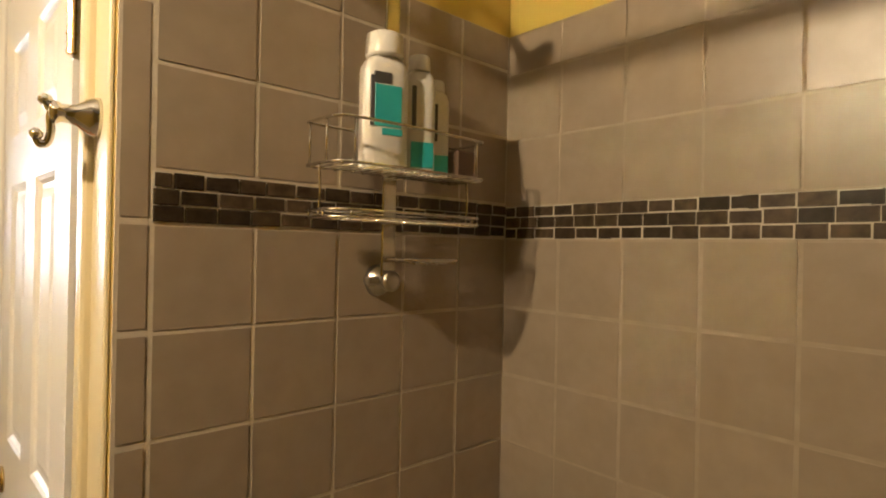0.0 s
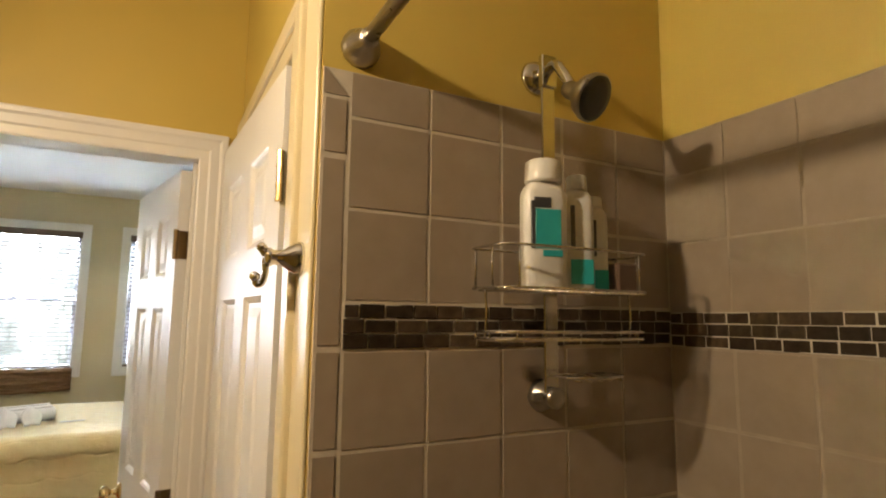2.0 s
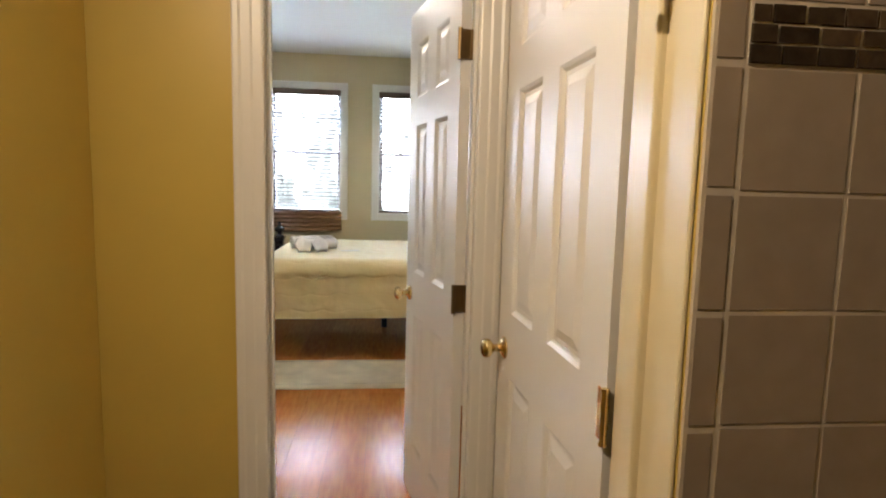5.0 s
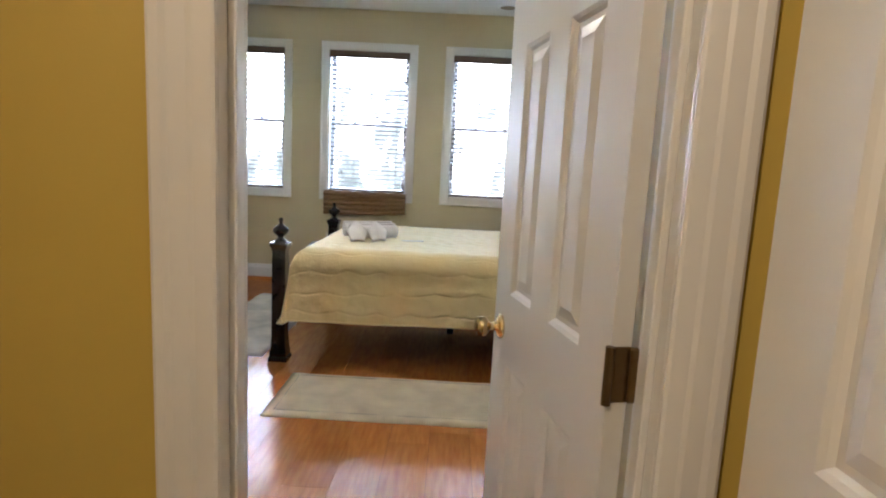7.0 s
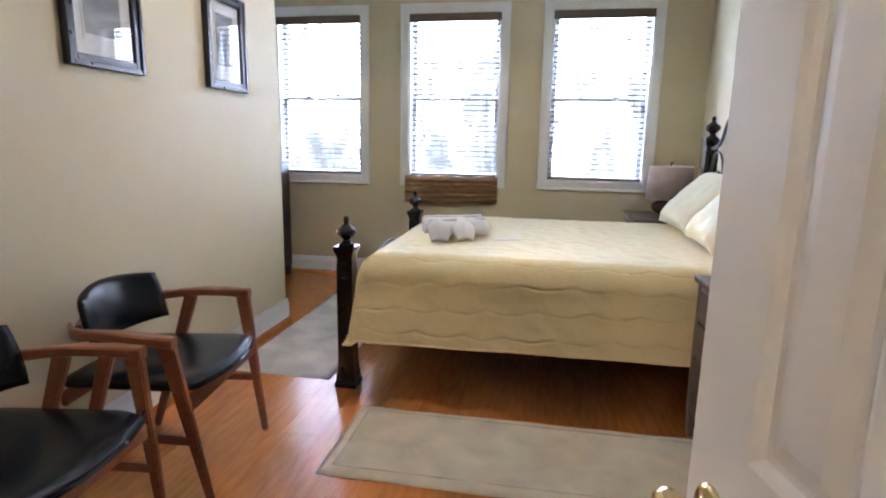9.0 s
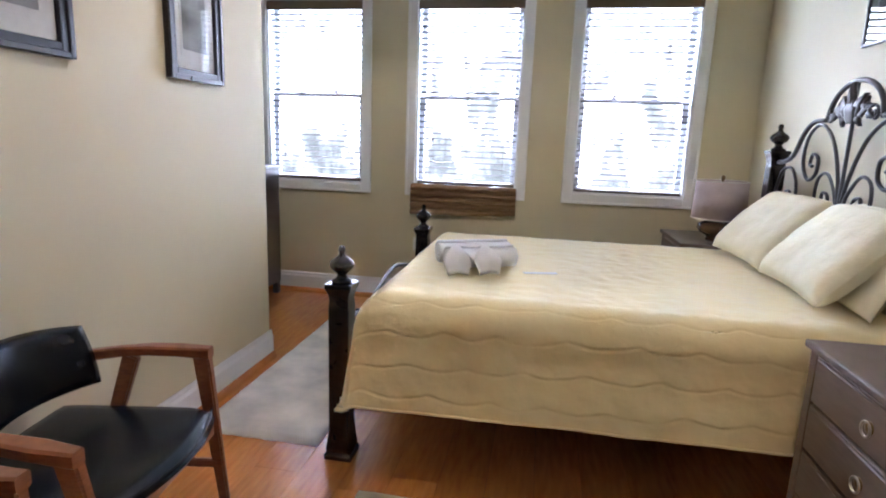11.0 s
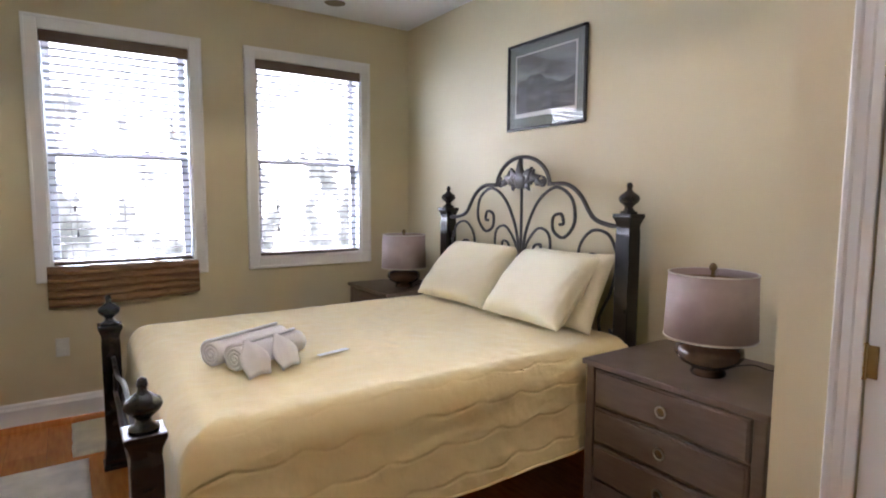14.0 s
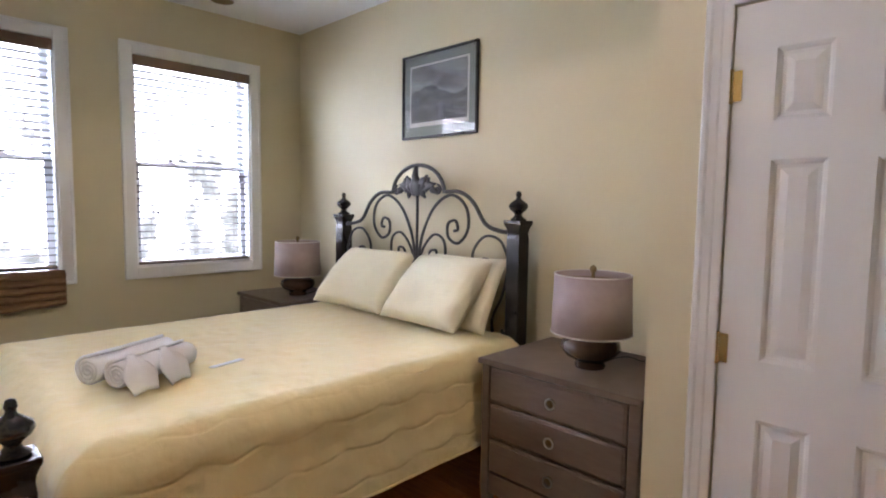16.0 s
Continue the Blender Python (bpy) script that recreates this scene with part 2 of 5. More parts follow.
def add_box(bm, lo, hi, bevel=0.0, seg=1, m=None):
    c = [(a + b) / 2 for a, b in zip(lo, hi)]
    s = [abs(b - a) for a, b in zip(lo, hi)]
    r = bmesh.ops.create_cube(bm, size=1, matrix=Matrix.Translation(c) @ Matrix.Diagonal((*s, 1)))
    vs = r["verts"]
    if bevel:
        es = list({e for v in vs for e in v.link_edges})
        g = bmesh.ops.bevel(bm, geom=es, offset=bevel, segments=seg, affect="EDGES", profile=0.5)
        vs = list({v for f in g["faces"] for v in f.verts} | {v for v in vs if v.is_valid})
    if m is not None:
        bmesh.ops.transform(bm, matrix=m, verts=vs)
    return vs


def box(lo, hi, bevel=0.0, seg=1):
    bm = bmesh.new()
    add_box(bm, lo, hi, bevel, seg)
    return bm


def boxes(*items, bevel=0.0):
    bm = bmesh.new()
    for lo, hi in items:
        add_box(bm, lo, hi, bevel)
    return bm


def lathe(profile, seg=24, at=(0, 0, 0), m=None):
    """A turned solid from (radius, height) pairs."""
    bm = bmesh.new()
    add_lathe(bm, profile, seg, at, m)
    return bm


def add_lathe(bm, profile, seg=24, at=(0, 0, 0), m=None):
    rings = []
    for r, z in profile:
        ring = []
        for i in range(seg):
            a = 2 * math.pi * i / seg
            p = Vector((r * math.cos(a), r * math.sin(a), z))
            if m is not None:
                p = m @ p
            ring.append(bm.verts.new(p + Vector(at)))
        rings.append(ring)
    for a, b in zip(rings, rings[1:]):
        for i in range(seg):
            bm.faces.new((a[i], a[(i + 1) % seg], b[(i + 1) % seg], b[i]))
    bm.faces.new(rings[0][::-1])
    bm.faces.new(rings[-1])


def square_lathe(profile):
    """A square-section post from (half width, height) pairs."""
    bm = bmesh.new()
    rings = [[bm.verts.new((sx * r, sy * r, z)) for sx, sy in ((-1, -1), (1, -1), (1, 1), (-1, 1))] for r, z in profile]
    for a, b in zip(rings, rings[1:]):
        for i in range(4):
            bm.faces.new((a[i], a[(i + 1) % 4], b[(i + 1) % 4], b[i]))
    bm.faces.new(rings[0][::-1])
    bm.faces.new(rings[-1])
    bmesh.ops.bevel(bm, geom=[e for e in bm.edges], offset=0.003, segments=1, affect="EDGES")
    return bm


def tube(bm, pts, r, seg=8, closed=False):
    """A round bar along points."""
    pts = [Vector(p) for p in pts]
    n = len(pts)
    rings = []
    up = Vector((0.31, 0.17, 0.93)).normalized()
    for i, p in enumerate(pts):
        a = pts[(i - 1) % n] if closed or i else p
        b = pts[(i + 1) % n] if closed or i < n - 1 else p
        d = (b - a).normalized()
        u = d.cross(up)
        if u.length < 1e-4:
            u = d.cross(Vector((1, 0, 0)))
        u.normalize()
        w = d.cross(u)
        rings.append([bm.verts.new(p + r * (math.cos(2 * math.pi * k / seg) * u + math.sin(2 * math.pi * k / seg) * w)) for k in range(seg)])
    pairs = list(zip(rings, rings[1:])) + ([(rings[-1], rings[0])] if closed else [])
    for a, b in pairs:
        for k in range(seg):
            bm.faces.new((a[k], a[(k + 1) % seg], b[(k + 1) % seg], b[k]))
    if not closed:
        bm.faces.new(rings[0][::-1])
        bm.faces.new(rings[-1])


def smooth_line(pts, n=8):
    """Points of a Catmull-Rom line through pts."""
    P = [Vector(p) for p in pts]
    P = [2 * P[0] - P[1]] + P + [2 * P[-1] - P[-2]]
    out = []
    for i in range(1, len(P) - 2):
        a, b, c, d = P[i - 1:i + 3]
        for k in range(n):
            t = k / n
            out.append(0.5 * ((2 * b) + (c - a) * t + (2 * a - 5 * b + 4 * c - d) * t * t + (3 * b - a - 3 * c + d) * t ** 3))
    out.append(P[-2])
    return out


def bar(bm, a, b, w, d, side=(0, 1, 0), bevel=0.004, taper=1.0):
    """A square bar from a to b, w wide along side and d deep; the end is scaled by taper."""
    a, b, s = Vector(a), Vector(b), Vector(side)
    ax = (b - a).normalized()
    s = (s - s.dot(ax) * ax).normalized()
    q = ax.cross(s)
    ring = []
    for p, k in ((a, 1.0), (b, taper)):
        ring.append([bm.verts.new(p + k * (sx * s * w / 2 + sy * q * d / 2)) for sx, sy in ((-1, -1), (1, -1), (1, 1), (-1, 1))])
    fs = [bm.faces.new((ring[0][i], ring[0][(i + 1) % 4], ring[1][(i + 1) % 4], ring[1][i])) for i in range(4)]
    fs += [bm.faces.new(ring[0][::-1]), bm.faces.new(ring[1])]
    if bevel:
        bmesh.ops.bevel(bm, geom=list({e for f in fs for e in f.edges}), offset=bevel, segments=2, affect="EDGES")


def structure(name, bm, mat, label, category, smooth=False):
    return tagged(link_mesh(name, bm, mat, None, "", smooth), label, category, "", "structure")


# ---- plan ----
SHOWER_Y, SHOWER_X0, SHOWER_X1 = 0.972, 0.364, 1.160
HALL_X, DOOR_Y, ROOM_Y = 0.362, 1.955, 2.050
OPEN_L, OPEN_R, OPEN_TOP = -0.372, 0.238, 2.018
BED_CEIL, BATH_CEIL = 2.815, 2.60
WIN_Y, HEAD_X, LEFT_X, LEFT_END = 7.040, 1.155, -1.925, 5.570
CLOSET_X, CLOSET_Y1 = 0.470, 3.695
ALCOVE_X = -3.15
WINDOWS = [(-2.730, -1.752), (-1.456, -0.478), (-0.197, 0.787)]
WIN_LO, WIN_HI, CASING = 0.902, 2.494, 0.078

# ---- setting: bathroom ----
structure("floor_bath", box((-0.95, -1.6, -0.12), (1.3, 2.0, 0.0)), M_BATHFLOOR, "beige tiled bathroom floor", "floor")
structure("ceiling_bath", box((-0.95, -1.6, BATH_CEIL), (1.3, ROOM_Y - 0.002, BATH_CEIL + 0.1)), M_CEIL, "white bathroom ceiling", "ceiling")
structure("wall_shower", box((SHOWER_X0, SHOWER_Y + 0.008, 0), (1.30, SHOWER_Y + 0.10, BATH_CEIL)), M_OCHRE, "ochre painted shower end wall", "wall")
structure("wall_shower_side", box((SHOWER_X1 + 0.008, -1.6, 0), (1.30, SHOWER_Y + 0.006, BATH_CEIL)), M_OCHRE, "ochre painted shower side wall", "wall")
structure("wall_bath_back", box((-0.95, -1.7, 0), (1.3, -1.602, BATH_CEIL)), M_OCHRE, "ochre painted bathroom wall", "wall")
structure("wall_bath_west", box((-0.95, -1.6, 0), (-0.840, DOOR_Y - 0.002, BATH_CEIL)), M_OCHRE, "ochre painted bathroom wall", "wall")
# wall with the linen closet door: near pier, head, far pier
CL_Y0, CL_Y1, CL_TOP = 1.155, 1.885, 2.045
structure("wall_linen", boxes(((HALL_X, SHOWER_Y + 0.102, 0), (HALL_X + 0.10, CL_Y0, BATH_CEIL)), ((HALL_X, CL_Y0, CL_TOP), (HALL_X + 0.10, CL_Y1, BATH_CEIL)),
                              ((HALL_X, CL_Y1, 0), (HALL_X + 0.10, DOOR_Y - 0.002, BATH_CEIL))), M_OCHRE, "ochre painted wall round the linen closet door", "wall")
structure("wall_linen_back", boxes(((0.95, SHOWER_Y + 0.102, 0), (1.05, DOOR_Y - 0.002, BATH_CEIL))), M_BEIGE, "painted back wall of the linen closet", "wall")
# wall between bathroom and bedroom, with the doorway
structure("wall_doorway_bath", boxes(((-0.95, DOOR_Y, 0), (OPEN_L - 0.02, 2.002, BED_CEIL)), ((OPEN_R + 0.02, DOOR_Y, 0), (1.3, 2.002, BED_CEIL)),
                                     ((OPEN_L - 0.02, DOOR_Y, OPEN_TOP + 0.02), (OPEN_R + 0.02, 2.002, BED_CEIL))), M_OCHRE, "ochre painted wall round the doorway", "wall")
structure("wall_doorway_bedroom", boxes(((-3.25, 2.002, 0), (OPEN_L - 0.02, ROOM_Y, BED_CEIL)), ((OPEN_R + 0.02, 2.002, 0), (1.3, ROOM_Y, BED_CEIL)),
                                        ((OPEN_L - 0.02, 2.002, OPEN_TOP + 0.02), (OPEN_R + 0.02, ROOM_Y, BED_CEIL))), M_BEIGE, "beige bedroom wall round the doorway", "wall")

# ---- setting: bedroom ----
structure("ceiling_bedroom", box((-3.25, ROOM_Y, BED_CEIL), (1.30, 7.2, BED_CEIL + 0.1)), M_CEIL, "white painted bedroom ceiling", "ceiling")
win_items = [((-3.25, WIN_Y, 0), (1.30, WIN_Y + 0.16, WIN_LO + CASING)), ((-3.25, WIN_Y, WIN_HI - CASING), (1.30, WIN_Y + 0.16, BED_CEIL))]
xs = [-3.25] + [v for a, b in WINDOWS for v in (a + CASING, b - CASING)] + [1.30]
win_items += [((xs[i], WIN_Y, WIN_LO + CASING), (xs[i + 1], WIN_Y + 0.16, WIN_HI - CASING)) for i in (0, 2, 4, 6)]
structure("wall_windows", boxes(*win_items), M_BEIGE, "beige wall with three sash windows", "wall")
structure("wall_headboard", box((HEAD_X, CLOSET_Y1 + 0.0, 0), (1.30, WIN_Y - 0.001, BED_CEIL)), M_BEIGE, "beige wall behind the bed", "wall")
CD_Y0, CD_Y1, CD_TOP = 2.850, 3.470, 2.038
structure("wall_closet", boxes(((CLOSET_X, CD_Y1, 0), (CLOSET_X + 0.10, CLOSET_Y1, BED_CEIL)), ((CLOSET_X, CD_Y0, CD_TOP), (CLOSET_X + 0.10, CD_Y1, BED_CEIL)),
                               ((CLOSET_X, ROOM_Y, 0), (CLOSET_X + 0.10, CD_Y0, BED_CEIL)), ((CLOSET_X + 0.10, CLOSET_Y1 - 0.1, 0), (1.30, CLOSET_Y1 - 0.001, BED_CEIL))), M_BEIGE, "beige closet wall beside the nightstand", "wall")
structure("wall_left", box((LEFT_X - 0.12, ROOM_Y, 0), (LEFT_X, LEFT_END, BED_CEIL)), M_BEIGE, "beige wall behind the armchairs", "wall")
structure("wall_alcove", boxes(((ALCOVE_X - 0.1, ROOM_Y, 0), (ALCOVE_X, WIN_Y - 0.001, BED_CEIL))), M_BEIGE, "beige alcove wall", "wall")


def base_run(a, b, n):
    """A moulded skirting from a to b (plan points) that stands out along n."""
    prof = [(0.0, 0.0), (0.016, 0.0), (0.016, 0.138), (0.010, 0.156), (0.010, 0.165), (0.004, 0.178), (0.0, 0.178)]
    shoe = [(0.016, 0.0), (0.034, 0.0), (0.033, 0.018), (0.028, 0.032), (0.021, 0.040), (0.016, 0.042)]
    board = extrude_run(prof, a, b, n)
    structure("trim_shoe", extrude_run(shoe, a, b, n), M_WOODFLOOR, "reddish wooden shoe moulding along the baseboard", "trim")
    return structure("baseboard", board, M_WHITE, "white painted moulded baseboard", "baseboard")


def extrude_run(prof, a, b, n):
    """A straight moulding from a to b with the section prof of (depth, height) pairs."""
    bm = bmesh.new()
    ends = []
    for p in (a, b):
        ends.append([bm.verts.new((p[0] + n[0] * d, p[1] + n[1] * d, z)) for d, z in prof])
    for i in range(len(prof)):
        j = (i + 1) % len(prof)
        bm.faces.new((ends[0][i], ends[0][j], ends[1][j], ends[1][i]))
    bm.faces.new(ends[0]), bm.faces.new(ends[1][::-1])
    return bm


base_run((-3.14, WIN_Y), (1.15, WIN_Y), (0, -1))
base_run((LEFT_X, ROOM_Y + 0.002), (LEFT_X, LEFT_END + 0.016), (1, 0))
base_run((LEFT_X - 0.12, LEFT_END), (LEFT_X, LEFT_END), (0, 1))
base_run((HEAD_X, CLOSET_Y1 + 0.002), (HEAD_X, WIN_Y - 0.018), (-1, 0))
base_run((CLOSET_X, 3.56), (CLOSET_X, CLOSET_Y1), (-1, 0))


def casing_bars(axis, u0, u1, top, face, out, width=0.083, name="trim", mat=None, foot=0.0, label="white painted door casing"):
    """Door casing: two legs and a head on a wall; axis 'x' or 'y' runs along the wall, out is the sign in which it stands out."""
    bm = bmesh.new()
    prof = [(0.0, 0.0), (0.0, 0.009), (0.06, 0.011), (0.34, 0.012), (0.42, 0.015), (0.70, 0.017), (0.80, 0.021), (0.94, 0.022), (1.0, 0.019), (1.0, 0.0)]
    rings = []
    for u, s, z, k in ((u0, -1, foot, 0), (u0, -1, top, 1), (u1, 1, top, 1), (u1, 1, foot, 0)):
        ring = []
        for w, d in prof:
            uu, dd = u + s * w * width, face + out * d
            ring.append(bm.verts.new((uu, dd, z + k * w * width) if axis == "x" else (dd, uu, z + k * w * width)))
        rings.append(ring)
    for r0, r1 in zip(rings, rings[1:]):
        for a in range(len(prof)):
            c = (a + 1) % len(prof)
            bm.faces.new((r0[a], r0[c], r1[c], r1[a]))
    bm.faces.new(rings[0]), bm.faces.new(rings[-1][::-1])
    return structure(name, bm, mat or M_WHITE, label, "door casing")


casing_bars("x", OPEN_L, OPEN_R, OPEN_TOP, DOOR_Y, -1, width=0.083)
casing_bars("x", OPEN_L, OPEN_R, OPEN_TOP, ROOM_Y, 1, width=0.075)
structure("door_jamb", boxes(((OPEN_L - 0.02, DOOR_Y, 0), (OPEN_L, ROOM_Y, OPEN_TOP + 0.02)), ((OPEN_R, DOOR_Y, 0), (OPEN_R + 0.02, ROOM_Y, OPEN_TOP + 0.02)),
                             ((OPEN_L, DOOR_Y, OPEN_TOP), (OPEN_R, ROOM_Y, OPEN_TOP + 0.02)), ((OPEN_L, 1.985, 0), (OPEN_L + 0.012, 2.012, OPEN_TOP)),
                             ((OPEN_R - 0.012, 1.985, 0), (OPEN_R, 2.012, OPEN_TOP)), bevel=0.002), M_WHITE, "white painted door jamb with stops", "door jamb")
casing_bars("y", CD_Y0, CD_Y1, CD_TOP, CLOSET_X, -1, width=0.075)


# ---- doors ----
def six_panel_door(name, w, h, label, t=0.035, mat=None):
    """A six-panel slab; hinge edge at the origin, the slab runs along +y, its faces look along -x and +x."""
    d = thing(name, label, "door", kind="structure")
    st, mul = 0.113, 0.105
    pw = (w - 2 * st - mul) / 2
    rows = [(h * 0.115, h * 0.399), (h * 0.4865, h * 0.778), (h * 0.832, h * 0.934)]
    cols = [(st, st + pw), (st + pw + mul, w - st)]
    part("core", box((-t / 2 + 0.010, 0.004, 0.012), (t / 2 - 0.010, w - 0.004, h - 0.004)), mat or M_WHITE, d)
    for y0, y1 in ((0, st), (w - st, w)):
        part("stile", box((-t / 2, y0, 0.010), (t / 2, y1, h)), mat or M_WHITE, d)
    zs = [0.010] + [v for r in rows for v in r] + [h]
    for z0, z1 in zip(zs[::2], zs[1::2]):
        part("rail", box((-t / 2, st, z0), (t / 2, w - st, z1)), mat or M_WHITE, d)
    for r in rows:
        part("mullion", box((-t / 2, st + pw, r[0]), (t / 2, st + pw + mul, r[1])), mat or M_WHITE, d)
    for z0, z1 in rows:
        for y0, y1 in cols:
            bm = bmesh.new()
            for s in (-1, 1):
                prof = [(0.0, t / 2), (0.008, t / 2 - 0.004), (0.014, t / 2 - 0.0095), (0.024, t / 2 - 0.0095), (0.046, t / 2 - 0.003)]
                rings = [[bm.verts.new((s * x, y, z)) for y, z in ((y0 + e, z0 + e), (y1 - e, z0 + e), (y1 - e, z1 - e), (y0 + e, z1 - e))] for e, x in prof]
                for a, b in zip(rings, rings[1:]):
                    for i in range(4):
                        bm.faces.new((a[i], a[(i + 1) % 4], b[(i + 1) % 4], b[i]))
                bm.faces.new(rings[-1])
            part("panel", bm, mat or M_WHITE, d)
    return d


def knob(door, y, z, t, mat, sides=(-1, 1)):
    for s in sides:
        m = Matrix.Rotation(s * math.pi / 2, 4, "Y")
        prof = [(0.031, 0.0), (0.031, 0.004), (0.024, 0.009), (0.012, 0.012), (0.010, 0.030), (0.016, 0.036), (0.025, 0.044), (0.027, 0.054), (0.022, 0.063), (0.012, 0.067)]
        part("knob", lathe(prof, 20, (s * t / 2, y, z), m), mat, door, "polished brass knob", True)


def hinges(door, zs, mat, side=-1, t=0.035, label="brass hinge", y=-0.004, leaf=0.03):
    for z in zs:
        bm = lathe([(0.0065, -0.050), (0.0065, 0.050)], 10, (side * (t / 2 + 0.003), y, z))
        for k in (-0.047, -0.018, 0.018, 0.047):
            add_lathe(bm, [(0.0078, -0.002), (0.0078, 0.002)], 10, (side * (t / 2 + 0.003), y, z + k))
        add_box(bm, (side * (t / 2 + 0.0005), y, z - 0.045), (side * (t / 2 + 0.0025), y + leaf, z + 0.045))
        part("hinge", bm, mat, door, label)


bed_door = six_panel_door("door_bedroom", 0.615, 2.005, "white six-panel door standing open into the bedroom")
bed_door.matrix_basis = pose(0.212, 2.060, 0, 0, 0, 12.0)
knob(bed_door, 0.557, 0.880, 0.035, M_BRASS)
for z in (0.965, 1.76, 0.22):
    bm = boxes(((-0.016, -0.0035, z - 0.045), (0.016, 0.0002, z + 0.045)))
    add_box(bm, (0.012, -0.012, z - 0.045), (0.030, -0.0035, z + 0.045), 0.003)
    add_lathe(bm, [(0.0075, -0.047), (0.0075, 0.047)], 10, (-0.0215, -0.006, z))
    part("hinge", bm, M_OLDBRASS, bed_door, "tarnished brass butt hinge")
linen_door = six_panel_door("door_linen", 0.685, 2.02, "white six-panel linen closet door, slightly ajar")
linen_door.matrix_basis = pose(0.360, 1.175, 0.006, 0, 0, 3.2)
knob(linen_door, 0.622, 0.875, 0.035, M_BRASS, (-1,))
hinges(linen_door, (0.24, 0.94, 1.795), M_BRASS)
closet_door = six_panel_door("door_closet", 0.610, 2.03, "closed white six-panel closet door")
closet_door.matrix_basis = pose(CLOSET_X + 0.0175, CD_Y1 - 0.005, 0.0, 0, 0, 180)
knob(closet_door, 0.55, 0.92, 0.035, M_BRASS, (1,))
hinges(closet_door, (0.24, 1.01, 1.80), M_BRASS, 1)
# trim between the shower tiles and the linen door
bm = bmesh.new()
add_box(bm, (HALL_X - 0.006, SHOWER_Y + 0.010, 0), (HALL_X + 0.001, 1.075, CL_TOP + 0.10), 0.002)
add_box(bm, (HALL_X - 0.019, 1.072, 0), (HALL_X + 0.001, 1.120, CL_TOP + 0.09), 0.005, 2)
add_box(bm, (HALL_X - 0.013, 1.117, 0), (HALL_X + 0.001, 1.158, CL_TOP + 0.05), 0.004, 2)
add_box(bm, (HALL_X - 0.013, 1.156, CL_TOP), (HALL_X + 0.001, 1.93, CL_TOP + 0.045), 0.003)
add_box(bm, (HALL_X - 0.019, 1.118, CL_TOP + 0.044), (HALL_X + 0.001, 1.93, CL_TOP + 0.09), 0.004)
structure("trim_linen", bm, M_CREAM, "cream gloss casing round the linen closet door", "door casing")


# ---- windows ----
def window(i, x0, x1):
    w = thing("window_%d" % i, "white-cased double-hung sash window", "window", kind="structure")
    a, b, lo, hi, c = x0 + CASING, x1 - CASING, WIN_LO + CASING, WIN_HI - CASING, CASING
    bm = bmesh.new()
    f = WIN_Y
    for l, h in (((x0, f - 0.018, WIN_LO), (a, f, WIN_HI)), ((b, f - 0.018, WIN_LO), (x1, f, WIN_HI)), ((a, f - 0.018, hi), (b, f, WIN_HI)), ((a, f - 0.018, WIN_LO), (b, f, lo))):
        add_box(bm, l, h, 0.003)
    e = 0.018
    for l, h in (((x0, f - 0.026, WIN_LO), (x0 + e, f - 0.017, WIN_HI)), ((x1 - e, f - 0.026, WIN_LO), (x1, f - 0.017, WIN_HI)),
                 ((x0 + e, f - 0.026, WIN_HI - e), (x1 - e, f - 0.017, WIN_HI)), ((x0 + e, f - 0.026, WIN_LO), (x1 - e, f - 0.017, WIN_LO + e))):
        add_box(bm, l, h, 0.002)
    part("window_frame", bm, M_WHITE, w, "white painted casing")
    part("jamb_lining", boxes(((a, f, lo), (a + 0.012, f + 0.15, hi)), ((b - 0.012, f, lo), (b, f + 0.15, hi)), ((a + 0.012, f, hi - 0.012), (b - 0.012, f + 0.15, hi)),
                              ((a + 0.012, f, lo), (b - 0.012, f + 0.15, lo + 0.012))), M_WHITE, w)
    mid = 1.690
    for name, z0, z1, y in (("upper_sash", mid - 0.015, hi - 0.012, f + 0.115), ("lower_sash", lo + 0.012, mid + 0.018, f + 0.080)):
        s, bt = 0.042, 0.034
        sx0, sx1 = a + 0.012, b - 0.012
        bm = boxes(((sx0, y, z0), (sx0 + s, y + 0.03, z1)), ((sx1 - s, y, z0), (sx1, y + 0.03, z1)), ((sx0 + s, y, z0), (sx1 - s, y + 0.03, z0 + bt)), ((sx0 + s, y, z1 - bt), (sx1 - s, y + 0.03, z1)), bevel=0.003)
        sash = part(name, bm, M_SASH, w, "grey vinyl sash")
        p = part("pane", box((sx0 + s, y + 0.013, z0 + bt), (sx1 - s, y + 0.017, z1 - bt)), M_GLASS, sash)
        p.visible_shadow = False
    for fx in (0.32, 0.68):
        x = a + fx * (b - a)
        part("sash_lock", boxes(((x - 0.03, f + 0.076, mid + 0.017), (x + 0.03, f + 0.104, mid + 0.026)), ((x - 0.012, f + 0.078, mid + 0.025), (x + 0.016, f + 0.098, mid + 0.036)), bevel=0.002), M_SASH, w)
    return a, b, lo, hi


